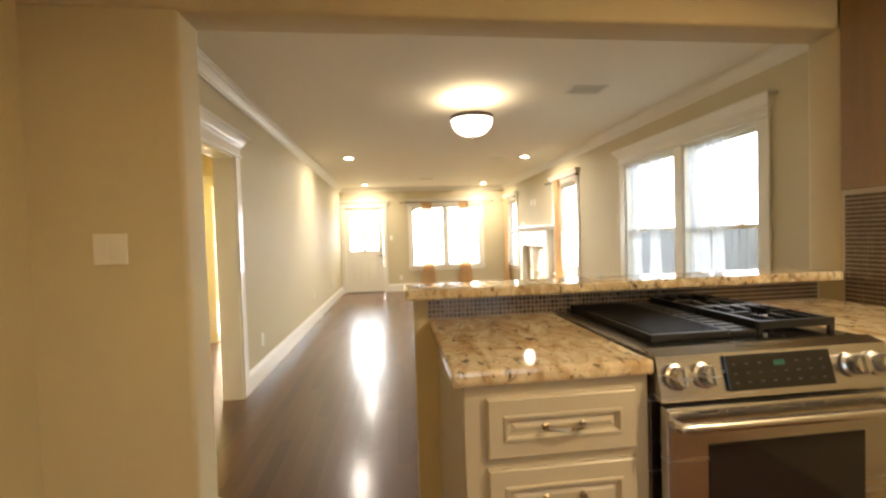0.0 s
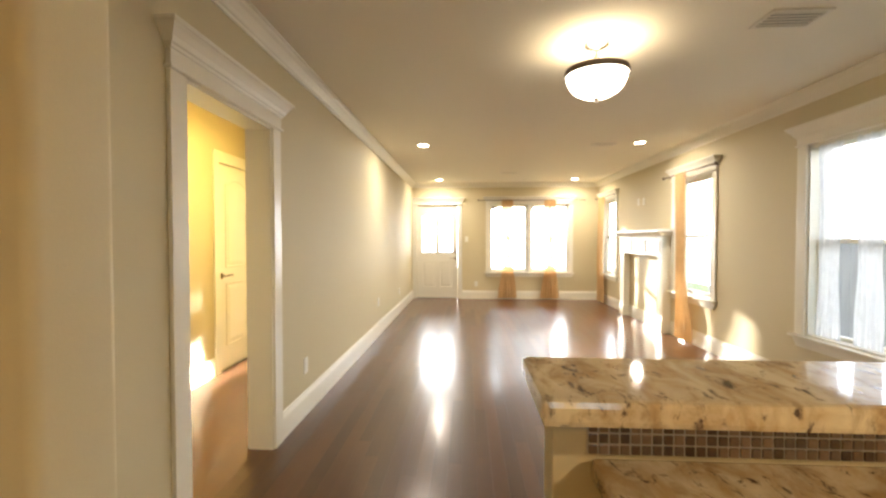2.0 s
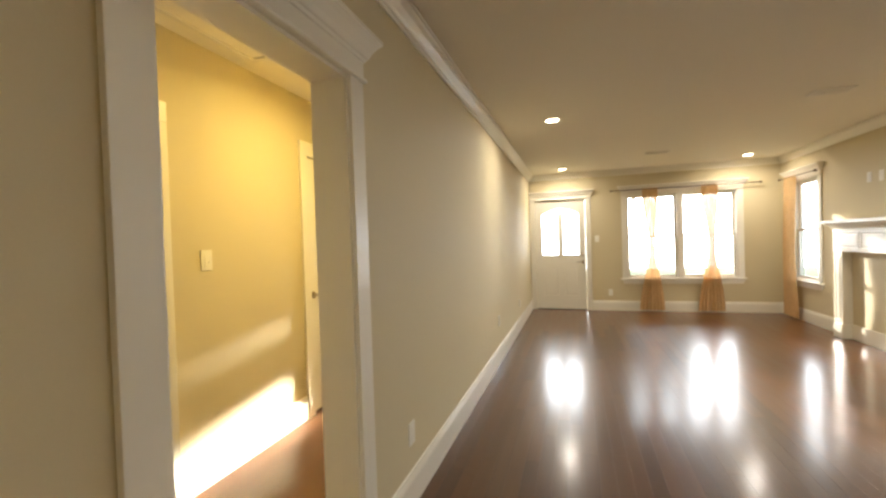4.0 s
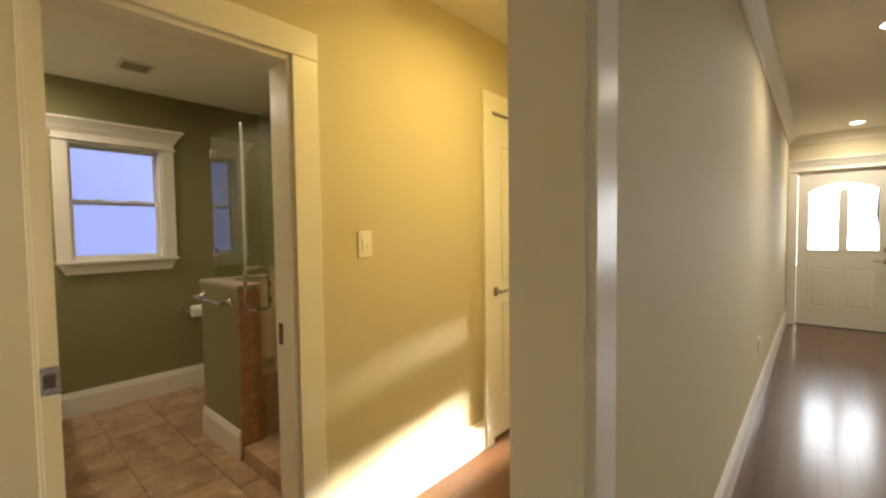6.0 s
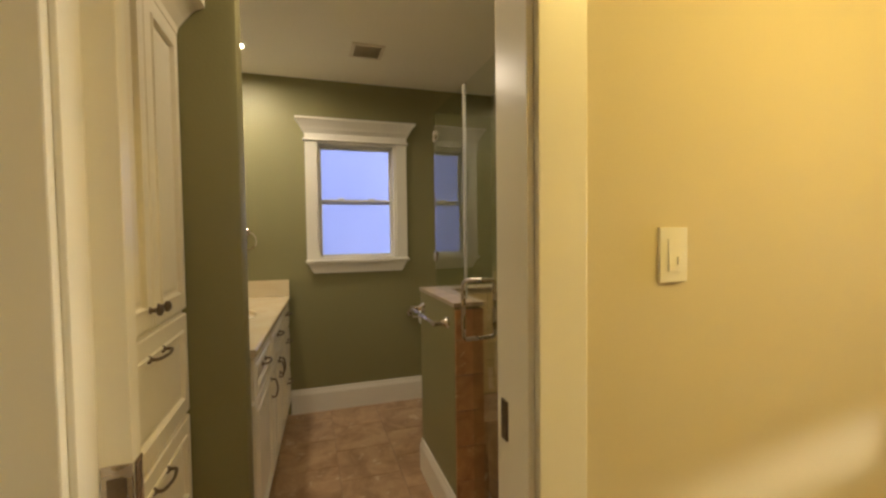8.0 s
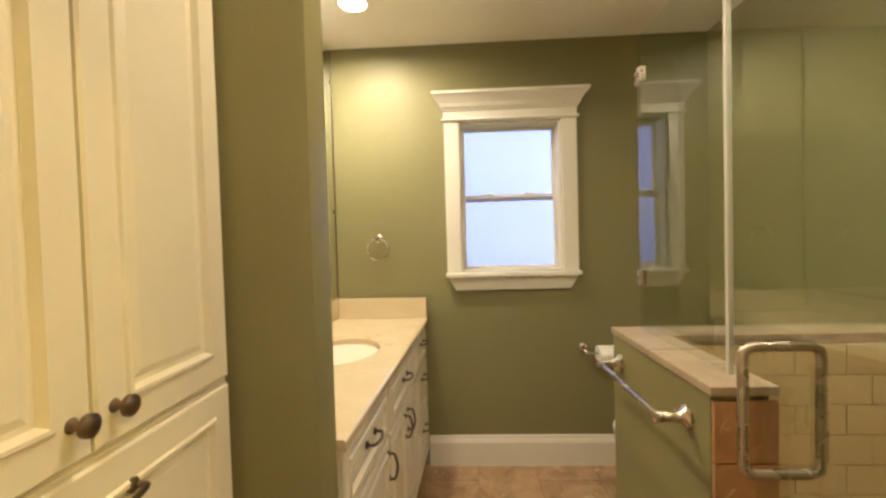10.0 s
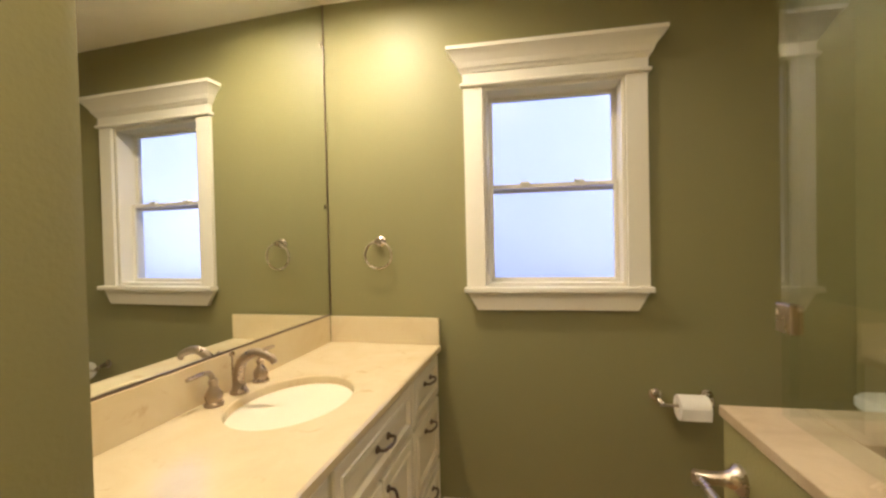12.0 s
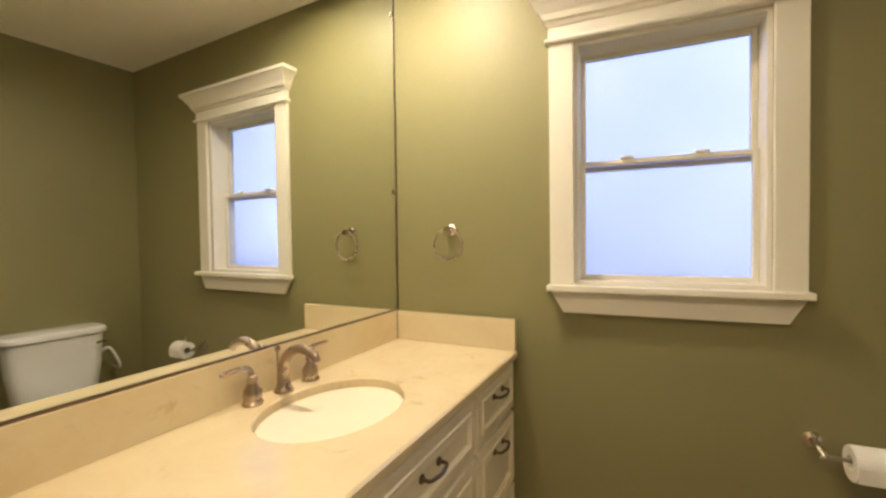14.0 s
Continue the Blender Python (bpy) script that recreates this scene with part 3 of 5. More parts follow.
box(bm, -2.109, -2.1045, 4.634, 4.6765, 0.89, 0.967, 0.001)
pl = part("latch_plate", bm, NICKEL, pd, "square nickel pocket door latch")
bm = bmesh.new()
box(bm, -2.1050, -2.1025, 4.642, 4.668, 0.91, 0.947, 0.001)
part("finger_pull", bm, BRONZE, pl)


def lever(parent, turn, u, z, way, mat=NICKEL):
    """Round rose and a curved lever."""
    bm = bmesh.new()
    lathe(bm, [(0.03, 0.0), (0.03, 0.006), (0.022, 0.012), (0.012, 0.016), (0.011, 0.045)], (u, 0, z), "y", 20)
    rose = part("door_handle", bm, mat, parent, smooth=True, turn=turn)
    bm = bmesh.new()
    tube(bm, curve_points([(u, 0.045, z), (u + way * 0.025, 0.052, z + 0.002), (u + way * 0.07, 0.052, z + 0.006), (u + way * 0.115, 0.047, z + 0.001)]), 0.0085, 10)
    part("lever", bm, mat, rose, smooth=True, turn=turn)


# closet door, two panels, the upper one arched
cf = thing("trim_closet_door", (HX0, 7.0, 0), "white closet door casing", "door frame", kind="structure")
casing(cf, H_T, 6.64, 7.325, 2.035, 0.085, 0.11, False)
cd = thing("closet_door", (HX0, 7.0, 0), "white closed closet door with two panels and a nickel lever", "door")
bm = bmesh.new()
box(bm, 6.644, 7.321, -0.045, -0.008, 0.012, 2.031, 0.002)
leaf = part("door_leaf", bm, TRIM, cd, turn=H_T)
for z0, z1, ar in ((0.24, 0.86, 0.0), (1.02, 1.90, 0.055)):
    bm = bmesh.new()
    raised_panel(bm, 6.775, 7.19, z0, z1, -0.008, ar, 0.007)
    part("door_panel", bm, TRIM, leaf, turn=H_T)
lever(cd, H_T @ Matrix.Translation((0, -0.008, 0)), 6.70, 0.94, 1)
for z in (0.25, 1.05, 1.82):
    bm = bmesh.new()
    tube(bm, [(7.325, 0.0, z - 0.045), (7.325, 0.0, z + 0.045)], 0.008)
    part("hinge", bm, NICKEL, cd, smooth=True, turn=H_T)

# bedroom doorway
bf = thing("trim_bedroom_door", (-1.6, HY, 0), "white cased bedroom doorway", "door frame", kind="structure")
casing(bf, on_wall("y", HY, -1), -1.93, -1.2, 2.035, 0.095, 0.115, False)
bm = bmesh.new()
for x0, x1, z0, z1 in ((-1.93, -1.915, 0, 2.035), (-1.215, -1.2, 0, 2.035), (-1.915, -1.215, 2.02, 2.035)):
    box(bm, x0, x1, HY - 0.004, HY + 0.124, z0, z1)
part("jamb_lining", bm, TRIM, bf)

# entry door with two arched lights
F_T = on_wall("y", FY, -1)
ef = thing("trim_entry_door", (-0.3, FY, 0), "white entry door casing with a crown", "door frame", kind="structure")
casing(ef, F_T, -0.765, 0.13, 2.045, 0.095, 0.035, True)
ed = thing("door_1", (-0.3, FY, 0), "white closed entry door with two arched panes over two panels", "door", kind="structure")


def arched_leaf():
    """The leaf as stiles, rails and the piece over the two arched lights."""
    bm = bmesh.new()
    a, b, v0, v1 = -0.76, 0.125, -0.06, -0.018
    g = [(-0.657, -0.348), (-0.278, 0.02)]
    zb, zs, zt = 1.005, 1.76, 1.875
    box(bm, a, g[0][0], v0, v1, 0.01, 2.04, 0.002)
    box(bm, g[1][1], b, v0, v1, 0.01, 2.04, 0.002)
    box(bm, g[0][1], g[1][0], v0, v1, zb, 1.80)
    box(bm, g[0][0], g[1][1], v0, v1, 0.01, zb)
    n, mid = 24, (g[0][0] + g[1][1]) / 2
    half = (g[1][1] - g[0][0]) / 2
    for i in range(n):
        p, q = g[0][0] + 2 * half * i / n, g[0][0] + 2 * half * (i + 1) / n
        zp, zq = (zs + (zt - zs) * math.cos((t - mid) / half * math.pi / 2) ** 0.8 if abs(t - mid) < half - 1e-6 else zs for t in (p, q))
        loft(bm, [[(p, v, zp), (q, v, zq), (q, v, 2.04), (p, v, 2.04)] for v in (v0, v1)])
    return bm, g, zb, zt


bm, lights, zb, zt = arched_leaf()
leaf = part("door_leaf", bm, TRIM, ed, turn=F_T)
for a, b in lights:
    bm = bmesh.new()
    box(bm, a, b, -0.042, -0.038, zb, zt)
    p = part("pane", bm, PANE, leaf, turn=F_T)
    glaze(p, (0, -1, 0))
    bm = bmesh.new()
    for u0, u1, z0, z1 in ((a, a + 0.012, zb, 1.75), (b - 0.012, b, zb, 1.75), (a + 0.012, b - 0.012, zb, zb + 0.014)):
        box(bm, u0, u1, -0.018, -0.008, z0, z1, 0.002)
    part("glazing_bead", bm, TRIM, leaf, turn=F_T)
for a, b in ((-0.635, -0.365), (-0.26, 0.0)):
    bm = bmesh.new()
    raised_panel(bm, a, b, 0.25, 0.80, -0.018, 0, 0.008)
    part("door_panel", bm, TRIM, leaf, turn=F_T)
lever(ed, F_T @ Matrix.Translation((0, -0.018, 0)), 0.075, 0.88, -1)
bm = bmesh.new()
lathe(bm, [(0.026, 0), (0.026, 0.012), (0.012, 0.018)], (0.075, -0.018, 1.02), "y", 16)
part("deadbolt", bm, NICKEL, ed, smooth=True, turn=F_T)
bm = bmesh.new()
box(bm, -0.765, 0.13, -0.16, -0.0, 0.0, 0.012)
part("threshold", bm, DARK, ed, turn=F_T)

window("window_1", "y", FY, -1, [(0.825, 1.64), (1.70, 2.52)], 0.58, 2.05, 0.16, "white double-hung window pair in the front wall", 0.085, head=0.05)
window("window_2", "x", RX, -1, [(4.53, 5.37), (5.485, 6.37)], 0.50, 2.07, 0.16, "white tall double-hung window pair with sheer curtains", 0.10, head=0.05)
window("window_3", "x", RX, -1, [(7.71, 8.57)], 0.60, 2.07, 0.16, "white double-hung window beside the fireplace", 0.085, head=0.05)
window("window_4", "x", RX, -1, [(10.84, 11.64)], 0.60, 2.07, 0.16, "white double-hung window in the room corner", 0.085, head=0.05)
window("window_5", "x", BX, 1, [(5.018, 5.602)], 1.135, 2.005, 0.15, "white double-hung bathroom window with frosted panes", 0.085, FROST, head=0.04, stile=0.018, horn=0.008)
# Unseen window, cut to give the cool kitchen lamp an opening.
window("window_7", "y", -1.6, 1, [(1.00, 1.62), (1.68, 2.30)], 0.95, 2.05, 0.12, "unseen white double-hung window pair assumed in the kitchen end wall", 0.085, head=0.05)
# The last unit is unseen, added so light can reach the hall.
window("window_6", "y", FY, -1, [(-3.45, -2.62), (-2.54, -1.88), (-1.80, -1.12)], 0.60, 2.05, 0.16, "white row of double-hung bedroom windows, the last unit unseen", 0.09, head=0.05)

# ---- kitchen ----
def bar_pull(parent, turn, u, z, v, length=0.11, mat=BRONZE, vertical=False):
    """A bowed bar pull on two posts with turned ends."""
    bm = bmesh.new()
    pts = [(-length / 2, 0.0), (-length / 2, 0.022), (-length / 4, 0.03), (0, 0.033), (length / 4, 0.03), (length / 2, 0.022), (length / 2, 0.0)]
    pts = curve_points([(u, v + o, z + d) if vertical else (u + d, v + o, z) for d, o in pts], 4)
    tube(bm, pts, 0.0048, 8)
    for s in (-1, 1):
        c = (u, v, z + s * length / 2) if vertical else (u + s * length / 2, v, z)
        lathe(bm, [(0.011, 0.0), (0.011, 0.004), (0.006, 0.008)], c, "y", 12)
    part("handle", bm, mat, parent, "aged metal bar pull", smooth=True, turn=turn)


def round_knob(parent, turn, u, z, v, mat=BRONZE, r=0.015):
    bm = bmesh.new()
    lathe(bm, [(0.010, 0.0), (0.006, 0.006), (0.006, 0.014), (r, 0.020), (r, 0.026), (r * 0.6, 0.031), (0.001, 0.032)], (u, v, z), "y", 16)
    part("knob", bm, mat, parent, "dark round metal knob", smooth=True, turn=turn)


def front(name, parent, turn, u0, u1, z0, z1, v, mat=CABINET, step=0.045):
    """A drawer or door front: outer board, sunk moulding and raised field."""
    bm = bmesh.new()
    def ring(e, h):
        return [(u0 + e, v + h, z0 + e), (u1 - e, v + h, z0 + e), (u1 - e, v + h, z1 - e), (u0 + e, v + h, z1 - e)]
    loft(bm, [ring(0, 0), ring(0, 0.014), ring(0.004, 0.018), ring(step, 0.018), ring(step + 0.003, 0.023), ring(step + 0.009, 0.023), ring(step + 0.014, 0.010), ring(step + 0.022, 0.010), ring(step + 0.034, 0.015), ring(step + 0.036, 0.015)])
    return part(name, bm, mat, parent, turn=turn)


site = KITCHEN
K_T = on_wall("y", 2.72, -1)
kc = thing("base_cabinet", (0.85, 3.0, 0), "putty painted kitchen base cabinet with two drawers", "cabinet")
bm = bmesh.new()
box(bm, 0.604, 1.155, 2.72, 3.485, 0.10, 0.886, 0.002)
box(bm, 0.624, 1.155, 2.80, 3.485, 0.0, 0.10)
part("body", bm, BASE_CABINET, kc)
for z0, z1 in ((0.685, 0.848), (0.405, 0.655), (0.12, 0.375)):
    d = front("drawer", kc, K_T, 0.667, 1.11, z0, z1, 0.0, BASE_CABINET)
    bar_pull(d, K_T, 0.8885, (z0 + z1) / 2 + (0.0 if z1 > 0.8 else 0.04), 0.018, 0.11, NICKEL)
bm = bmesh.new()
box(bm, 1.96, 2.59, 2.72, 3.485, 0.0, 0.886, 0.002)
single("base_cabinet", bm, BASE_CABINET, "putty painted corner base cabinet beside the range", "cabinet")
bm = bmesh.new()
box(bm, 0.569, 1.163, 2.692, 3.486, 0.888, 0.930, 0.012)
single("countertop", bm, GRANITE, "polished cream and brown granite worktop", "worktop")
bm = bmesh.new()
box(bm, 1.940, 2.598, 2.692, 3.486, 0.888, 0.930, 0.010)
single("countertop", bm, GRANITE, "polished cream and brown granite worktop beside the range", "worktop")
bm = bmesh.new()
box(bm, 0.502, 2.60, 3.50, 3.585, 0.0, 1.028, 0.003)
single("wall_bar", bm, WALL, "tan painted half wall under the breakfast bar", "wall", kind="structure")
bm = bmesh.new()
box(bm, 0.458, 2.586, 3.362, 3.62, 1.03, 1.072, 0.011)
single("bar_top", bm, GRANITE, "raised polished granite breakfast bar top", "worktop")

# range with grill, burners, knobs and oven
rg = thing("range", (1.55, 3.1, 0), "stainless steel slide-in gas range with grill and oven", "range")
R_T = on_wall("y", 2.69, -1)
X0, X1 = 1.169, 1.936
bm = bmesh.new()
box(bm, X0, X1, 2.73, 3.47, 0.05, 0.925, 0.003)
part("body", bm, STEEL, rg)
bm = bmesh.new()
box(bm, X0 - 0.01, X1 + 0.002, 2.745, 3.478, 0.9315, 0.940, 0.004)
part("cooktop", bm, STEEL, rg)
bm = bmesh.new()
loft(bm, [[(X0, 0.02, 0.815), (X0, -0.05, 0.815), (X0, -0.09, 0.940), (X0, -0.06, 0.946), (X0, -0.012, 0.934)], [(X1, 0.02, 0.815), (X1, -0.05, 0.815), (X1, -0.09, 0.940), (X1, -0.06, 0.946), (X1, -0.012, 0.934)]])
panel = part("control_panel", bm, STEEL, rg, turn=R_T)
tilt = math.atan2(0.032, 0.115)
bm = bmesh.new()
box(bm, 1.378, 1.726, 0.0, 0.006, -0.048, 0.048, 0.002)
disp = part("display", bm, BLACK, panel, "black glass display with touch keys", turn=R_T @ Matrix.Translation((0, 0.006, 0.880)) @ Matrix.Rotation(tilt, 4, "X"))
D_T = R_T @ Matrix.Translation((0, 0.006, 0.880)) @ Matrix.Rotation(tilt, 4, "X")
GREEN = glow("green_display_digits", (0.008, 0.07, 0.045), 0.05)
KEY_MARK = material("grey_key_marks", (0.02, 0.02, 0.02), 0.5)
for i in range(8):
    for k in range(3):
        if 3 <= i <= 4 and k == 2:
            continue
        u = 1.405 + i * 0.041
        bm = bmesh.new()
        box(bm, u - 0.006, u + 0.006, 0.006, 0.0068, -0.03 + k * 0.025, -0.024 + k * 0.025)
        part("key_mark", bm, KEY_MARK, disp, turn=D_T)
bm = bmesh.new()
box(bm, 1.534, 1.570, 0.006, 0.0068, 0.014, 0.028)
part("clock_digits", bm, GREEN, disp, turn=D_T)
for u in (1.222, 1.310, 1.795, 1.883):
    bm = bmesh.new()
    lathe(bm, [(0.036, 0), (0.036, 0.006), (0.028, 0.010), (0.027, 0.036), (0.024, 0.042), (0.001, 0.043)], (u, 0, 0), "y", 24)
    box(bm, u - 0.004, u + 0.004, 0.036, 0.050, -0.024, 0.024, 0.002)
    part("control_knob", bm, STEEL, panel, "steel burner knob", smooth=True, turn=D_T)
bm = bmesh.new()
box(bm, X0 + 0.004, X1 - 0.004, 0.0, 0.035, 0.18, 0.805, 0.006)
od = part("oven_door", bm, STEEL, rg, turn=R_T)
bm = bmesh.new()
box(bm, X0 + 0.13, X1 - 0.13, 0.034, 0.038, 0.30, 0.700, 0.003)
part("oven_window", bm, BLACK, od, "black glass oven window", turn=R_T)
bm = bmesh.new()
hp = [(X0 + 0.02, 0.035, 0.766), (X0 + 0.022, 0.062, 0.766), (X0 + 0.06, 0.074, 0.766), (1.5525, 0.076, 0.766), (X1 - 0.06, 0.074, 0.766), (X1 - 0.022, 0.062, 0.766), (X1 - 0.02, 0.035, 0.766)]
tube(bm, curve_points(hp, 5), 0.014, 12)
part("oven_handle", bm, STEEL, od, "round steel bar handle", smooth=True, turn=R_T)
for i in range(7):
    bm = bmesh.new()
    u = X0 + 0.1 + i * 0.085
    box(bm, u, u + 0.06, 0.034, 0.037, 0.786, 0.792)
    part("vent_slot", bm, DARK, od, turn=R_T)
bm = bmesh.new()
box(bm, X0 + 0.004, X1 - 0.004, 0.0, 0.035, 0.05, 0.17, 0.006)
part("warming_drawer", bm, STEEL, rg, turn=R_T)
# cooking surface: black enamel, ridged grill, centre vent, two grates
bm = bmesh.new()
box(bm, 1.22, 1.913, 2.765, 3.455, 0.9397, 0.9445, 0.002)
part("cooking_surface", bm, BLACK, rg, "black enamel cooking surface")
bm = bmesh.new()
for q in ((1.23, 1.51, 2.815, 2.835), (1.23, 1.51, 3.415, 3.445), (1.23, 1.244, 2.835, 3.415), (1.496, 1.51, 2.835, 3.415)):
    box(bm, *q, 0.9445, 0.968, 0.005)
gp = part("grill", bm, IRON, rg, "black ridged cast iron grill plate")
for i in range(14):
    bm = bmesh.new()
    x = 1.2515 + i * 0.0178
    prism(bm, [(x, 2.835, 0.9455), (x + 0.009, 2.835, 0.9455), (x + 0.007, 2.835, 0.970), (x + 0.002, 2.835, 0.970)], (0, 0.58, 0))
    part("grill_bar", bm, IRON, gp)
bm = bmesh.new()
box(bm, 1.518, 1.61, 2.82, 3.44, 0.9445, 0.9635, 0.006)
vg = part("vent_grille", bm, IRON, rg, "black centre downdraft vent")
for i in range(12):
    bm = bmesh.new()
    box(bm, 1.529, 1.599, 2.85 + i * 0.048, 2.868 + i * 0.048, 0.9635, 0.9675, 0.001)
    part("vent_bar", bm, IRON, vg)
for cy in (2.975, 3.285):
    bm = bmesh.new()
    for y in (cy - 0.150, cy + 0.134):
        box(bm, 1.623, 1.907, y, y + 0.016, 0.9615, 0.9875, 0.003)
    for x in (1.623, 1.891):
        box(bm, x, x + 0.016, cy - 0.134, cy + 0.134, 0.9615, 0.9875, 0.003)
        for y in (cy - 0.148, cy + 0.134):
            box(bm, x, x + 0.016, y, y + 0.014, 0.9445, 0.9625)
    for k in range(3):
        x = 1.687 + k * 0.070
        box(bm, x, x + 0.012, cy - 0.134, cy - 0.040, 0.9675, 0.9915, 0.003)
        box(bm, x, x + 0.012, cy + 0.040, cy + 0.134, 0.9675, 0.9915, 0.003)
    for s in (-1, 1):
        box(bm, *sorted((1.765 + s * 0.040, 1.765 + s * 0.128)), cy - 0.006, cy + 0.006, 0.9675, 0.9915, 0.003)
    part("burner_grate", bm, IRON, rg, "black cast iron burner grate")
    bm = bmesh.new()
    lathe(bm, [(0.055, 0.9445), (0.055, 0.9535), (0.040, 0.9575), (0.038, 0.9675), (0.001, 0.9695)], (1.765, cy, 0), "z", 20)
    part("burner", bm, IRON, rg, smooth=True)

site = PLAIN


def wall_plate(axis, at, out, u, z, gangs=1, kind="rocker", label="white plastic light switch plate"):
    """A switch or outlet plate with its rockers or sockets."""
    turn = on_wall(axis, at, out)
    w = 0.045 * gangs + 0.028
    t = thing("light_switch" if kind != "outlet" else "wall_outlet", turn @ Vector((u, 0, z)), label, "switch" if kind != "outlet" else "outlet", "" if kind != "outlet" else "wall outlets")
    bm = bmesh.new()
    box(bm, u - w / 2, u + w / 2, 0.0005, 0.007, z - 0.058, z + 0.058, 0.002)
    pl = part("plate", bm, PLASTIC, t, turn=turn)
    for g in range(gangs):
        c = u + (g - (gangs - 1) / 2) * 0.046
        bm = bmesh.new()
        if kind == "outlet":
            for dz in (-0.02, 0.02):
                lathe(bm, [(0.0165, 0.006), (0.0165, 0.009), (0.001, 0.0092)], (c, 0, z + dz), "y", 16)
            part("socket", bm, PLASTIC, pl, turn=turn)
        else:
            loft(bm, [[(c - 0.0165, v0, z - 0.034), (c + 0.0165, v0, z - 0.034), (c + 0.0165, v1, z + 0.034), (c - 0.0165, v1, z + 0.034)] for v0, v1 in ((0.006, 0.006), (0.012, 0.0085))])
            if kind == "dimmer":
                box(bm, c + 0.005, c + 0.012, 0.009, 0.014, z - 0.02, z - 0.005)
            part("rocker", bm, PLASTIC, pl, turn=turn)
    return t


wall_plate("y", KY0, -1, -0.652, 1.266, 2, "rocker", "white double rocker switch plate on the tan wall")
wall_plate("x", HX0, 1, 5.68, 1.268, 1, "dimmer", "white rocker dimmer switch on the hall wall")
wall_plate("y", FY, -1, 0.323, 1.30, 1, "rocker", "white switch plate beside the entry door")
wall_plate("x", LX, 1, 5.775, 0.362, 1, "outlet", "white wall outlet above the baseboard")
wall_plate("x", LX, 1, 8.35, 0.45, 1, "outlet", "white wall outlet above the baseboard")
wall_plate("x", LX, 1, 10.12, 0.38, 1, "outlet", "white wall outlet above the baseboard")
wall_plate("y", FY, -1, 0.532, 0.325, 1, "outlet", "white wall outlet below the window")
wall_plate("x", RX, -1, 9.60, 1.90, 1, "outlet", "white wall outlet above the mantel")
wall_plate("x", RX, -1, 9.80, 1.905, 1, "blank", "white cover plate above the mantel")

site = KITCHEN
# Thin dark brown panel on the side wall, above the mosaic.
UMBER = material("dark_brown_panel_wood", (0.24, 0.145, 0.062), 0.45, vary=0.2, scale=3, grain=40, bump=0.05, stretch=(6, 6, 0.6))
bm = bmesh.new()
box(bm, 2.578, 2.598, 2.2, 3.37, 1.445, 2.515, 0.002)
single("upper_wall_panel", bm, UMBER, "thin dark brown panel above the mosaic tiles", "cabinet")
site = PLAIN

# ---- living room things ----
dl = thing("ceiling_light", (1.138, 5.44, H), "semi-flush ceiling light with a frosted glass bowl, lit", "ceiling light")
bm = bmesh.new()
lathe(bm, [(0.001, 2.519), (0.075, 2.519), (0.075, 2.505), (0.06, 2.495), (0.02, 2.488), (0.012, 2.48), (0.012, 2.44), (0.02, 2.436), (0.02, 2.424), (0.012, 2.42), (0.012, 2.34)], (1.138, 5.44, 0), "z", 28)
part("stem", bm, NICKEL, dl, "nickel canopy and stem", smooth=True)
bm = bmesh.new()
lathe(bm, [(0.188, 2.318), (0.195, 2.314), (0.198, 2.330), (0.194, 2.352), (0.184, 2.356), (0.180, 2.344)], (1.138, 5.44, 0), "z", 40, caps=False)
part("rim", bm, BRONZE, dl, "dark nickel rim", smooth=True)
bm = bmesh.new()
lathe(bm, [(0.186, 2.330), (0.180, 2.292), (0.163, 2.252), (0.133, 2.219), (0.09, 2.195), (0.04, 2.184), (0.012, 2.182)], (1.138, 5.44, 0), "z", 40, caps=False)
part("glass_bowl", bm, LIT, dl, "lit frosted glass bowl", smooth=True)
bm = bmesh.new()
lathe(bm, [(0.016, 2.184), (0.020, 2.176), (0.009, 2.170), (0.012, 2.162), (0.007, 2.154), (0.001, 2.152)], (1.138, 5.44, 0), "z", 16)
part("finial", bm, NICKEL, dl, smooth=True)


def can(x, y, z):
    c = thing("recessed_light", (x, y, z), "white recessed ceiling can light, lit", "recessed light", "recessed ceiling lights")
    bm = bmesh.new()
    lathe(bm, [(0.062, z - 0.001), (0.082, z - 0.001), (0.082, z - 0.005), (0.064, z - 0.009)], (x, y, 0), "z", 28, caps=False)
    part("trim_ring", bm, PLASTIC, c, smooth=True)
    bm = bmesh.new()
    lathe(bm, [(0.062, z - 0.004), (0.03, z - 0.005), (0.001, z - 0.0055)], (x, y, 0), "z", 28, caps=False)
    part("lens", bm, LIT_CAN, c, "glowing lens", smooth=True)


for x, y in CANS:
    can(x, y, H)
# Only the first can is visible; the other two are added.
for x, y in ((-4.13, 4.54), (-2.95, 5.10), (-2.85, 6.0)):
    can(x, y, BH)
# No kitchen fixture is visible; both cans are assumed.
for x, y in ((0.5, 0.4), (1.6, 1.6)):
    can(x, y, H)


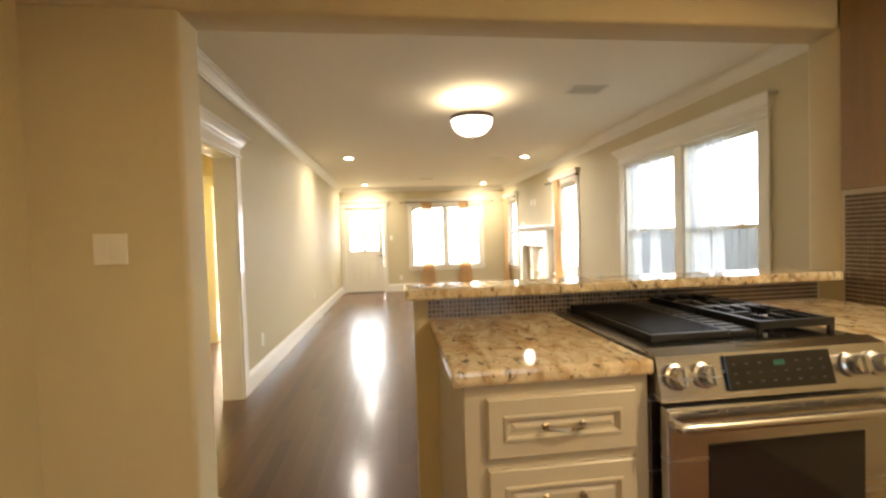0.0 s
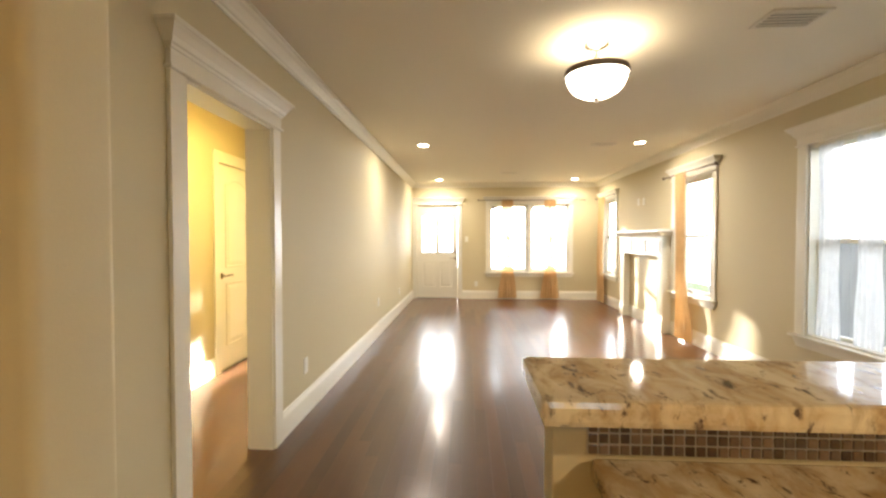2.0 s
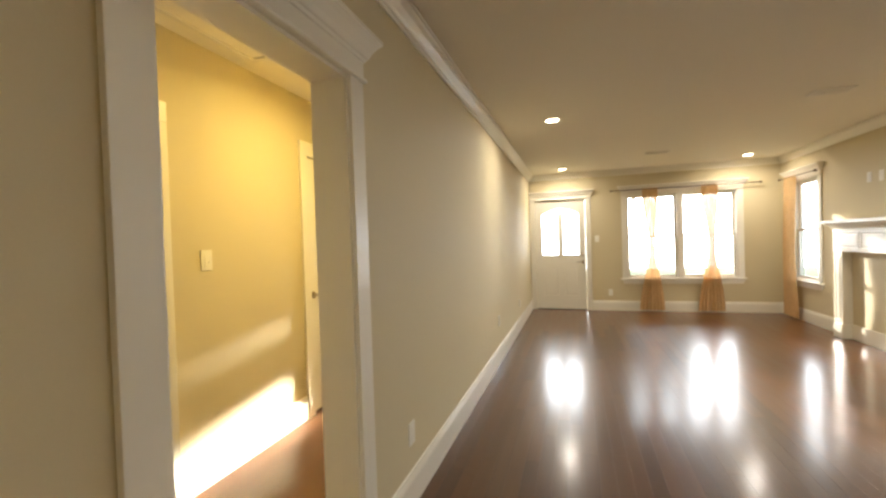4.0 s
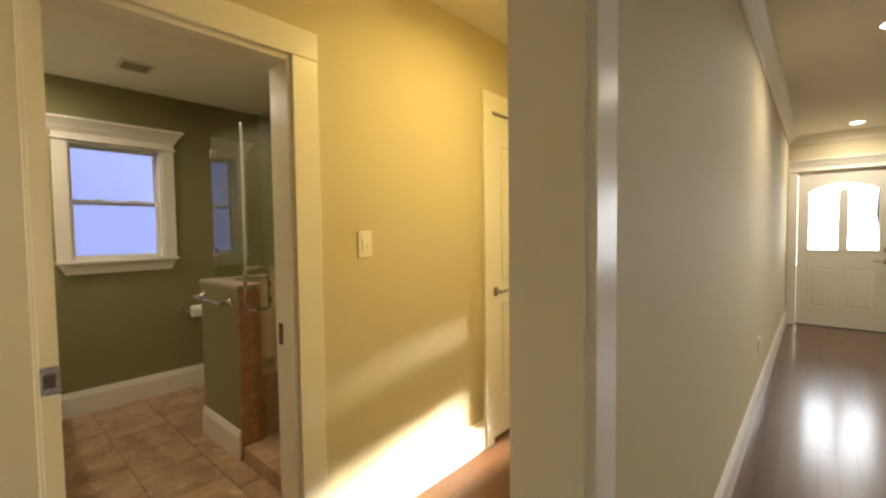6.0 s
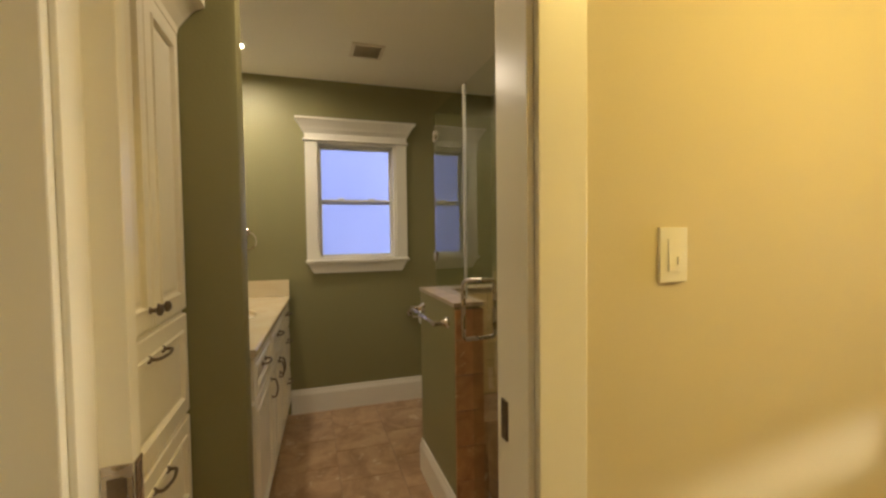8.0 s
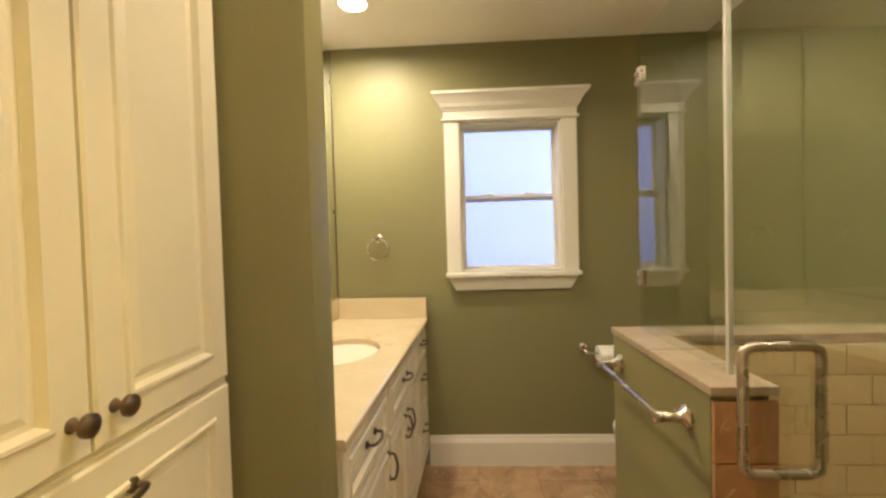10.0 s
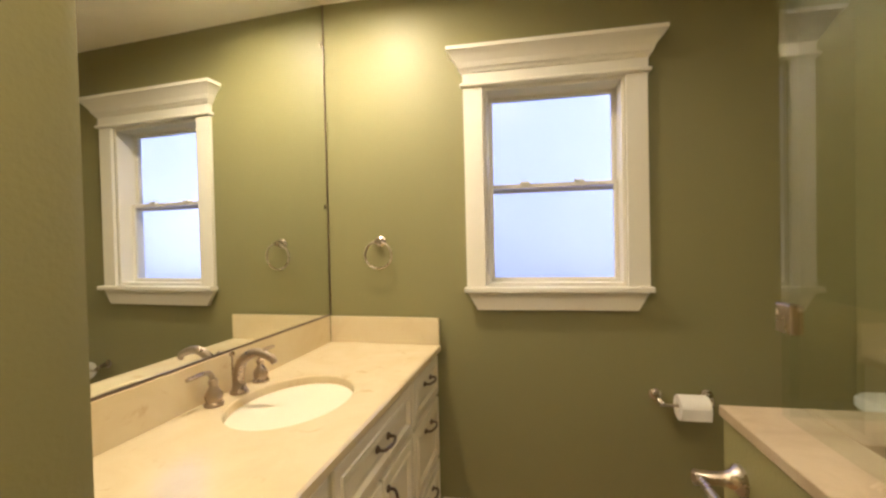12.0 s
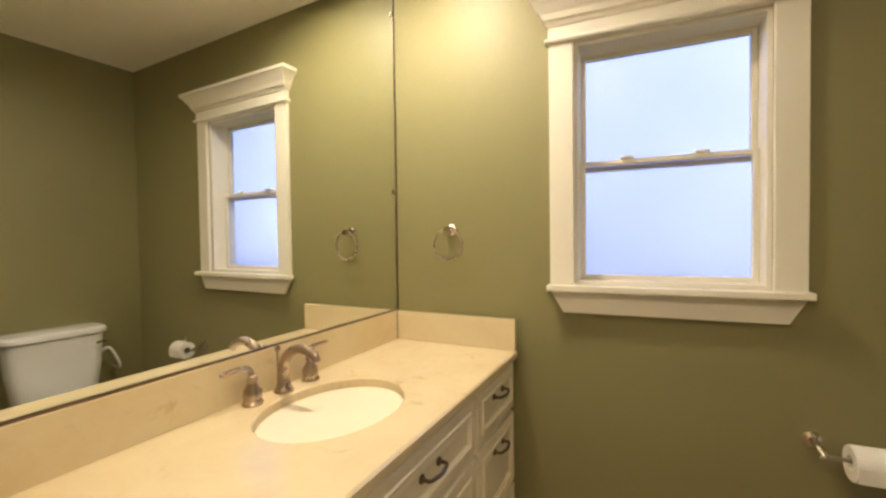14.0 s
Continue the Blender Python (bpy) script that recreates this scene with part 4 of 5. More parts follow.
def vent(x, y, z, wx, wy, mat=TRIM, slats=8, along="x", back=DARK):
    v = thing("ceiling_vent", (x, y, z), "painted louvred ceiling air vent", "vent", "ceiling vents")
    bm = bmesh.new()
    for q in ((x - wx, x + wx, y - wy, y - wy + 0.022), (x - wx, x + wx, y + wy - 0.022, y + wy), (x - wx, x - wx + 0.022, y - wy + 0.022, y + wy - 0.022), (x + wx - 0.022, x + wx, y - wy + 0.022, y + wy - 0.022)):
        box(bm, *q, z - 0.009, z - 0.0005, 0.002)
    part("frame", bm, mat, v)
    bm = bmesh.new()
    box(bm, x - wx + 0.02, x + wx - 0.02, y - wy + 0.02, y + wy - 0.02, z - 0.002, z - 0.0008)
    part("backing", bm, back, v)
    for i in range(slats):
        t = (i + 0.5) / slats
        bm = bmesh.new()
        if along == "x":
            c = y - wy + 0.022 + t * (2 * wy - 0.044)
            prism(bm, [(x - wx + 0.022, c - 0.006, z - 0.003), (x - wx + 0.022, c + 0.004, z - 0.010), (x - wx + 0.022, c + 0.005, z - 0.009), (x - wx + 0.022, c - 0.005, z - 0.002)], (2 * wx - 0.044, 0, 0))
        else:
            c = x - wx + 0.022 + t * (2 * wx - 0.044)
            prism(bm, [(c - 0.006, y - wy + 0.022, z - 0.003), (c + 0.004, y - wy + 0.022, z - 0.010), (c + 0.005, y - wy + 0.022, z - 0.009), (c - 0.005, y - wy + 0.022, z - 0.002)], (0, 2 * wy - 0.044, 0))
        part("slat", bm, mat, v)


vent(2.11, 5.19, H, 0.16, 0.10, slats=5)
vent(2.08, 8.29, H, 0.15, 0.08)
vent(1.10, 10.55, H, 0.16, 0.08)

# fireplace surround
fp = thing("fireplace_mantel", (3.0, 9.6, 0), "white wooden fireplace mantel and surround with a closed opening", "fireplace")
E_T = on_wall("x", RX, -1)
for u in (8.68, 10.10):
    bm = bmesh.new()
    box(bm, u, u + 0.16, 0.001, 0.12, 0.0, 1.06, 0.004)
    box(bm, u - 0.012, u + 0.172, 0.001, 0.135, 0.0, 0.17, 0.004)
    leg = part("leg", bm, TRIM, fp, turn=E_T)
    bm = bmesh.new()
    raised_panel(bm, u + 0.03, u + 0.13, 0.22, 1.0, 0.12, 0, 0.006, 0.01)
    part("leg_panel", bm, TRIM, leg, turn=E_T)
bm = bmesh.new()
box(bm, 8.68, 10.26, 0.001, 0.13, 1.06, 1.33, 0.004)
fz = part("frieze", bm, TRIM, fp, turn=E_T)
for a, b in ((8.73, 9.19), (9.23, 9.71), (9.75, 10.21)):
    bm = bmesh.new()
    raised_panel(bm, a, b, 1.10, 1.29, 0.13, 0, 0.006, 0.015)
    part("frieze_panel", bm, TRIM, fz, turn=E_T)
bm = bmesh.new()
loft(bm, [[(8.68 - e, 0.001, z), (10.26 + e, 0.001, z), (10.26 + e, 0.13 + e, z), (8.68 - e, 0.13 + e, z)] for e, z in ((0, 1.33), (0.012, 1.335), (0.02, 1.355), (0.05, 1.385), (0.062, 1.395), (0.075, 1.40), (0.08, 1.403), (0.08, 1.435))])
part("mantel_shelf", bm, TRIM, fp, turn=E_T)
bm = bmesh.new()
box(bm, 8.84, 10.10, 0.001, 0.02, 0.0, 1.06)
part("infill_panel", bm, WALL, fp, "tan painted infill panel", turn=E_T)
bm = bmesh.new()
box(bm, 8.84, 10.10, 0.02, 0.036, 0.0, 0.178, 0.003)
part("base_strip", bm, TRIM, fp, turn=E_T)


def drape(bm, u_top, w_top, u_mid, w_mid, u_low, w_low, v, z_top, z_mid, z_low, folds=9, seed=1, deep=0.03):
    """A gathered curtain: a sheet of folds whose width changes from rod to waist to hem."""
    rnd = random.Random(seed)
    ph = [rnd.uniform(0, 6.28) for _ in range(4)]
    nu, nz = folds * 8, 26
    rows = []
    for k in range(nz + 1):
        z = z_top + (z_low - z_top) * k / nz
        if z > z_mid:
            t = (z_top - z) / (z_top - z_mid)
            t = t * t * (3 - 2 * t)
            c, w = u_top + (u_mid - u_top) * t, w_top + (w_mid - w_top) * t
        else:
            t = (z_mid - z) / max(z_mid - z_low, 1e-6)
            t = t * t * (3 - 2 * t)
            c, w = u_mid + (u_low - u_mid) * t, w_mid + (w_low - w_mid) * t
        row = []
        for i in range(nu + 1):
            s = i / nu
            wob = 0.5 * math.sin(2 * math.pi * folds * s + 0.6 * math.sin(3 * s + k * 0.12 + ph[0])) + 0.3 * math.sin(2 * math.pi * folds * 0.43 * s + ph[1] + k * 0.05)
            row.append((c + (s - 0.5) * w + 0.006 * math.sin(k * 0.5 + ph[2] + 9 * s), v + deep * wob, z))
        rows.append(row)
    loft(bm, rows, False, False)


def curtain_rod(parent, turn, u0, u1, z, v=0.085):
    bm = bmesh.new()
    tube(bm, [(u0, v, z), (u1, v, z)], 0.009, 10)
    for u, s in ((u0, -1), (u1, 1)):
        lathe(bm, [(0.009, 0), (0.016, s * 0.012), (0.02, s * 0.028), (0.012, s * 0.044), (0.001, s * 0.05)], (u, v, z), "x", 12)
    rod = part("rod", bm, BRONZE, parent, "dark metal rod with finials", smooth=True, turn=turn)
    for u in (u0 + 0.06, u1 - 0.06):
        bm = bmesh.new()
        tube(bm, [(u, 0.0, z - 0.005), (u, v, z - 0.005)], 0.006, 8)
        part("bracket", bm, BRONZE, rod, smooth=True, turn=turn)


cs = thing("curtain_set", (1.7, FY - 0.08, 0), "two gathered tan sheer curtains on a dark rod", "curtain")
curtain_rod(cs, F_T, 0.60, 2.80, 2.135)
for c, sd in ((1.20, 3), (2.10, 4)):
    bm = bmesh.new()
    drape(bm, c, 0.26, c + 0.02, 0.10, c, 0.40, 0.085, 2.15, 1.10, 0.03, 7, sd, 0.035)
    part("curtain", bm, SHEER_TAN, cs, "tan sheer curtain gathered at the middle", smooth=True, turn=F_T)
for u0, u1, drapes, mat, colour, name in ((7.55, 8.72, [(8.28, 0.24, 8.26, 0.20, 8.18, 0.44)], SHEER_TAN, "tan", "beside the fireplace"), (10.76, 11.76, [(11.46, 0.38, 11.52, 0.34, 11.48, 0.46)], SHEER_TAN, "tan", "in the room corner")):
    cs = thing("curtain_set", (RX - 0.08, (u0 + u1) / 2, 0), f"{colour} sheer curtain on a dark rod {name}", "curtain")
    curtain_rod(cs, E_T, u0, u1, 2.135)
    for d in drapes:
        bm = bmesh.new()
        drape(bm, *d, 0.085, 2.15, 1.0, 0.03, 8, int(u0), 0.03)
        part("curtain", bm, mat, cs, smooth=True, turn=E_T)
cs = thing("curtain_set", (RX + 0.02, 5.4, 0.5), "white sheer curtains hung inside the tall window pair", "curtain")
for c, w, sd in ((6.20, 0.22, 1), (5.86, 0.24, 2), (5.20, 0.28, 3), (4.98, 0.16, 4)):
    bm = bmesh.new()
    drape(bm, c, w, c, w * 0.85, c, w, -0.03, 2.055, 1.2, 0.52, 6, sd, 0.012)
    part("curtain", bm, SHEER_WHITE, cs, smooth=True, turn=E_T)
bm = bmesh.new()
for a, b in ((4.546, 5.354), (5.501, 6.354)):
    tube(bm, [(a, -0.03, 2.05), (b, -0.03, 2.05)], 0.006, 8)
part("rod", bm, TRIM, cs, "thin white tension rods", turn=E_T)

# ---- bedroom, seen through its door ----
cs = thing("curtain_set", (-2.6, FY - 0.08, 0), "white sheer curtain on a dark rod at the bedroom window", "curtain")
curtain_rod(cs, F_T, -3.75, -1.08, 2.12)
for c, w, sd in ((-2.95, 0.58, 5),):
    bm = bmesh.new()
    drape(bm, c, w, c, w * 0.92, c, w, 0.085, 2.13, 1.2, 0.03, 9, sd, 0.03)
    part("curtain", bm, SHEER_WHITE, cs, smooth=True, turn=F_T)
fan = thing("ceiling_fan", (-2.75, 10.1, 2.5), "nickel ceiling fan with pale blades and a light bowl", "ceiling fan")
bm = bmesh.new()
lathe(bm, [(0.06, 2.5), (0.06, 2.47), (0.02, 2.45), (0.015, 2.36), (0.09, 2.34), (0.10, 2.29), (0.09, 2.25), (0.05, 2.235)], (-2.75, 10.1, 0), "z", 24)
part("motor", bm, NICKEL, fan, smooth=True)
bm = bmesh.new()
lathe(bm, [(0.085, 2.234), (0.08, 2.20), (0.05, 2.165), (0.001, 2.155)], (-2.75, 10.1, 0), "z", 24)
part("light_bowl", bm, PORCELAIN, fan, smooth=True)
for i in range(5):
    bm = bmesh.new()
    loft(bm, [[(0.10, -0.03, 2.295), (0.10, 0.03, 2.305), (0.10, 0.03, 2.311), (0.10, -0.03, 2.301)], [(0.20, -0.06, 2.292), (0.20, 0.06, 2.308), (0.20, 0.06, 2.314), (0.20, -0.06, 2.298)], [(0.62, -0.07, 2.290), (0.62, 0.07, 2.310), (0.62, 0.07, 2.316), (0.62, -0.07, 2.296)], [(0.65, -0.05, 2.292), (0.65, 0.05, 2.308), (0.65, 0.05, 2.313), (0.65, -0.05, 2.297)]])
    part("blade", bm, CABINET, fan, turn=Matrix.Translation((-2.75, 10.1, 0)) @ Matrix.Rotation(radians(72 * i + 8), 4, "Z"))

# ---- hall ceiling ----
hatch = thing("attic_hatch", (-1.55, 5.6, 2.49), "white attic hatch panel in the hall ceiling", "hatch")
bm = bmesh.new()
for q in ((-1.93, -1.22, 5.94, 5.975), (-1.93, -1.22, 5.22, 5.255), (-1.93, -1.895, 5.255, 5.94), (-1.255, -1.22, 5.255, 5.94)):
    box(bm, *q, 2.478, 2.4895, 0.003)
part("frame", bm, TRIM, hatch)
bm = bmesh.new()
box(bm, -1.893, -1.257, 5.257, 5.930, 2.484, 2.4895)
part("panel", bm, CEIL, hatch)
bm = bmesh.new()
box(bm, -1.893, -1.257, 5.930, 5.9385, 2.486, 2.4895)
part("gap", bm, DARK, hatch)
hl = thing("ceiling_light", (-1.25, 6.15, 2.49), "flush frosted glass hall ceiling light", "ceiling light")
bm = bmesh.new()
lathe(bm, [(0.14, 2.489), (0.14, 2.475), (0.12, 2.47)], (-1.25, 6.15, 0), "z", 28)
part("canopy", bm, NICKEL, hl, smooth=True)

# ---- outside ----
bm = bmesh.new()
box(bm, -400, 400, -400, 400, -0.6, -0.35)
single("ground", bm, GRASS, "mown lawn around the house", "ground", kind="structure")


def tree(x, y, height, spread, seed, lean=0.0, mid=4.7, half=1.45, base=-0.35):
    rnd = random.Random(seed)
    t = thing("tree", (x, y, base), "leafy green shade tree in the yard", "tree")
    bm = bmesh.new()
    tube(bm, curve_points([(x, y, base), (x + 0.1, y, base + height * 0.25), (x - 0.05, y + 0.1, base + height * 0.5), (x, y, base + height * 0.85)]), [0.24 - 0.009 * i for i in range(19)], 10)
    for i in range(9):
        a, h = rnd.uniform(0, 6.28), base + height * rnd.uniform(0.62, 0.8)
        r = spread * rnd.uniform(0.5, 0.9)
        tube(bm, [(x, y, h), (x + 0.5 * lean + 0.5 * r * math.cos(a), y + 0.5 * r * math.sin(a), h + 0.35 * r + 0.2), (x + lean + r * math.cos(a), y + r * math.sin(a), h + 0.55 * r)], [0.09, 0.06, 0.02], 6)
    part("trunk", bm, BARK, t, smooth=True)
    verts, faces = [], []
    for c in range(150):
        a, e, rr = rnd.uniform(0, 6.28), rnd.uniform(-0.75, 1.0), spread * rnd.uniform(0.55, 1.0)
        cx, cy, cz = x + lean + rr * math.cos(a) * math.sqrt(1 - e * e * 0.8), y + rr * math.sin(a) * math.sqrt(1 - e * e * 0.8), mid + e * half
        for _ in range(75):
            p = Vector((cx + rnd.gauss(0, 0.30), cy + rnd.gauss(0, 0.30), cz + rnd.gauss(0, 0.26)))
            d = Vector((rnd.gauss(0, 1), rnd.gauss(0, 1), rnd.gauss(0, 0.6))).normalized()
            s = d.orthogonal().normalized() * 0.07
            k = len(verts)
            verts += [p - d * 0.13, p + s, p + d * 0.13, p - s]
            faces.append((k, k + 1, k + 2, k + 3))
    me = bpy.data.meshes.new("crown")
    me.from_pydata(verts, [], faces)
    me.materials.append(LEAF)
    ob = new("crown", me)
    ob.parent, ob.matrix_parent_inverse = t, Matrix.Translation(-t.location)
    tagged(ob, kind="stuff")


tree(1.15, 25.5, 4.4, 1.6, 2, 2.0)
tree(9.5, 38.0, 8.5, 2.6, 5)
FRONT_GLOW = glow("front_daylight_glow", (0.95, 0.97, 1.0), 5.0)
SIDE_GLOW = glow("side_daylight_glow", (0.90, 0.95, 1.0), 1.4)
# Added emissive wall whites out the front windows; tall part feeds floor reflections.
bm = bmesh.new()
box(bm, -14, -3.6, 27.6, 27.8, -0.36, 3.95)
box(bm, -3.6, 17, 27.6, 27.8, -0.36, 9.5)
single("backdrop", bm, FRONT_GLOW, "glowing wall beyond the front yard, standing in for daylight", "backdrop", kind="structure")
# Added emissive wall gives the frosted panes their cool, cloudy brightness.
FROST_GLOW = glow("frosted_window_glow", (0.58, 0.60, 1.0), 0.020)
dn, dk = FROST_GLOW.node_tree.nodes, FROST_GLOW.node_tree.links
cloud, tone, place = dn.new("ShaderNodeTexNoise"), dn.new("ShaderNodeValToRGB"), dn.new("ShaderNodeNewGeometry")
cloud.inputs["Scale"].default_value, cloud.inputs["Detail"].default_value = 0.40, 5
tone.color_ramp.elements[0].position, tone.color_ramp.elements[1].position = 0.40, 0.66
tone.color_ramp.elements[0].color, tone.color_ramp.elements[1].color = (0.50, 0.50, 0.86, 1), (2.1, 2.12, 2.35, 1)
dk.new(place.outputs["Position"], cloud.inputs["Vector"])
dk.new(cloud.outputs["Fac"], tone.inputs[0])
dk.new(tone.outputs[0], dn["Principled BSDF"].inputs["Emission Color"])
bm = bmesh.new()
box(bm, -20.5, -20, -40, 55, -0.36, 45)
single("backdrop", bm, FROST_GLOW, "cool mottled glowing wall behind the frosted bathroom window", "backdrop", kind="structure")
# Added emissive wall stands in for daylight at the side windows.
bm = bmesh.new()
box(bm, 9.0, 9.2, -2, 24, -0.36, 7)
single("backdrop", bm, SIDE_GLOW, "glowing wall beyond the side yard, standing in for daylight", "backdrop", kind="structure")
fence = thing("fence", (6.0, 7.0, -0.35), "weathered grey board fence beside the house", "fence")
bm = bmesh.new()
for z in (0.1, 1.0):
    box(bm, 6.03, 6.07, 3.0, 13.0, z, z + 0.08)
part("rail", bm, FENCE, fence)
bm = bmesh.new()
box(bm, 6.0, 6.025, 3.0, 3.14, -0.35, 1.3)
me = mesh_of("board", bm, FENCE)
for i in range(66):
    o = new("board", me)
    o.parent, o.matrix_parent_inverse = fence, Matrix.Translation(-fence.location)
    o.location = (0, i * 0.15, 0.02 * math.sin(i * 2.3))

# ---- bathroom ----
# vanity, its front faces the door side
site = VANITY
VX0, VX1, VF, VZ = BX, -3.118, 4.812, 0.880
V_T = on_wall("y", 4.782, 1)
va = thing("vanity_cabinet", (-3.9, 4.55, 0), "cream painted bathroom vanity with panelled doors and drawers", "cabinet")
bm = bmesh.new()
box(bm, VX0 + 0.004, VX1 - 0.002, BM, 4.782, 0.10, 0.851, 0.002)
box(bm, VX0 + 0.004, VX1 - 0.002, BM, 4.722, 0.0, 0.10)
part("body", bm, CABINET, va)
STACK = (VX0 + 0.02, -4.215)
MIDV = (-4.195, -3.62)
NEAR = (-3.60, VX1 - 0.02)
for z0, z1 in ((0.67, 0.84), (0.395, 0.655), (0.12, 0.38)):
    d = front("drawer", va, V_T, *STACK, z0, z1, 0.0, step=0.032)
    bar_pull(d, V_T, sum(STACK) / 2, z1 - 0.055, 0.018, 0.085)
d = front("drawer", va, V_T, *MIDV, 0.67, 0.84, 0.0, step=0.032)
bar_pull(d, V_T, -3.91, 0.765, 0.018, 0.085)
for a, b in ((MIDV[0], -3.912), (-3.902, MIDV[1])):
    d = front("cabinet_door", va, V_T, a, b, 0.12, 0.655, 0.0, step=0.036)
    bar_pull(d, V_T, b - 0.03 if b < -3.8 else a + 0.03, 0.57, 0.018, 0.085, vertical=True)
d = front("drawer", va, V_T, *NEAR, 0.67, 0.84, 0.0, step=0.032)
bar_pull(d, V_T, sum(NEAR) / 2, 0.765, 0.018, 0.085)
d = front("cabinet_door", va, V_T, *NEAR, 0.12, 0.655, 0.0, step=0.036)
bar_pull(d, V_T, NEAR[0] + 0.03, 0.57, 0.018, 0.085, vertical=True)

SX, SY, SA, SB = -3.90, 4.525, 0.215, 0.165      # basin centre and half axes


def top_with_hole():
    """The marble top as a sheet with an oval cut-out and a rounded front edge."""
    bm = bmesh.new()
    n = 48
    x0, x1, y0, y1 = VX0 + 0.003, VX1 - 0.001, BM + 0.001, VF
    def rim(z, e=0.0):
        return [(SX + (SA + e) * math.cos(2 * math.pi * i / n), SY + (SB + e) * math.sin(2 * math.pi * i / n), z) for i in range(n)]
    def edge(z, pull=0.0):
        pts = []
        for i in range(n):
            c, s = math.cos(2 * math.pi * i / n), math.sin(2 * math.pi * i / n)
            t = min(((x1 if c > 0 else x0) - SX) / c if abs(c) > 1e-6 else 9e9, ((y1 - pull if s > 0 else y0) - SY) / s if abs(s) > 1e-6 else 9e9)
            pts.append((SX + t * c, SY + t * s, z))
        corners = [(x1, y1 - pull), (x0, y1 - pull), (x0, y0), (x1, y0)]
        for cx, cy in corners:
            k = min(range(n), key=lambda i: (pts[i][0] - cx) ** 2 + (pts[i][1] - cy) ** 2)
            pts[k] = (cx, cy, z)
        return pts
    rings = [rim(VZ - 0.028), rim(VZ - 0.004), rim(VZ, 0.004), edge(VZ, 0.006), edge(VZ - 0.005, 0.0), edge(VZ - 0.026, 0.0), edge(VZ - 0.028, 0.004), rim(VZ - 0.028)]
    loft(bm, rings, True, False)
    bmesh.ops.remove_doubles(bm, verts=bm.verts, dist=1e-5)
    return bm


vt = thing("countertop", (-3.9, 4.58, 0.87), "honed cream marble vanity top with backsplash", "worktop")
part("slab", top_with_hole(), MARBLE, vt)
bm = bmesh.new()
box(bm, VX0 + 0.024, VX1 - 0.001, BM - 0.02, BM + 0.008, VZ + 0.0005, 1.002, 0.001)
part("backsplash", bm, MARBLE, vt)
bm = bmesh.new()
box(bm, VX0 + 0.001, VX0 + 0.022, BM + 0.009, VF - 0.004, VZ + 0.0005, 1.0, 0.002)
part("side_splash", bm, MARBLE, vt)
bm = bmesh.new()
lathe(bm, [(1.03, VZ - 0.029), (1.0, VZ - 0.034), (0.97, VZ - 0.07), (0.86, VZ - 0.115), (0.62, VZ - 0.145), (0.3, VZ - 0.155), (0.10, VZ - 0.158)], (SX, SY, 0), "z", 48, SA, SB, caps=False)
sk = single("sink_basin", bm, PORCELAIN, "white porcelain oval undermount basin in the marble top", "sink", smooth=True)
bm = bmesh.new()
lathe(bm, [(0.026, VZ - 0.157), (0.026, VZ - 0.153), (0.018, VZ - 0.152), (0.001, VZ - 0.154)], (SX, SY, 0), "z", 20)
o = new("drain", mesh_of("drain", bm, NICKEL, True))
o.parent = sk

# faucet: spout and two handles
fc = thing("faucet", (-3.915, 4.325, VZ), "brushed nickel widespread faucet with two lever handles", "faucet")
fx, fy = -3.915, 4.325
bm = bmesh.new()
lathe(bm, [(0.028, VZ), (0.028, VZ + 0.006), (0.022, VZ + 0.012), (0.018, VZ + 0.03)], (fx, fy, 0), "z", 20)
tube(bm, curve_points([(fx, fy, VZ + 0.01), (fx, fy, VZ + 0.06), (fx, fy + 0.02, VZ + 0.105), (fx, fy + 0.065, VZ + 0.128), (fx, fy + 0.115, VZ + 0.115), (fx, fy + 0.128, VZ + 0.098)], 6), [0.019 - 0.0003 * i for i in range(31)], 14)
sp = part("spout", bm, FAUCET, fc, smooth=True)
bm = bmesh.new()
tube(bm, [(fx, fy - 0.022, VZ + 0.05), (fx, fy - 0.022, VZ + 0.115)], 0.003, 8)
lathe(bm, [(0.001, VZ + 0.111), (0.008, VZ + 0.114), (0.008, VZ + 0.124), (0.001, VZ + 0.128)], (fx, fy - 0.022, 0), "z", 12)
part("lift_rod", bm, FAUCET, sp, smooth=True)
for hx, w in ((fx + 0.105, 1), (fx - 0.105, -1)):
    bm = bmesh.new()
    lathe(bm, [(0.027, VZ), (0.027, VZ + 0.006), (0.022, VZ + 0.012), (0.024, VZ + 0.022), (0.024, VZ + 0.034), (0.014, VZ + 0.05), (0.011, VZ + 0.058), (0.014, VZ + 0.064), (0.013, VZ + 0.074), (0.001, VZ + 0.08)], (hx, fy, 0), "z", 20)
    h = part("handle_base", bm, FAUCET, fc, smooth=True)
    bm = bmesh.new()
    tube(bm, curve_points([(hx, fy, VZ + 0.072), (hx + w * 0.006, fy - 0.004, VZ + 0.092), (hx + w * 0.03, fy - 0.006, VZ + 0.100), (hx + w * 0.085, fy - 0.008, VZ + 0.098)], 5), [0.008, 0.008, 0.008, 0.008, 0.008, 0.008, 0.0075, 0.0075, 0.007, 0.007, 0.0065, 0.0065, 0.0065, 0.0065, 0.006, 0.005], 10)
    part("lever", bm, FAUCET, h, smooth=True)

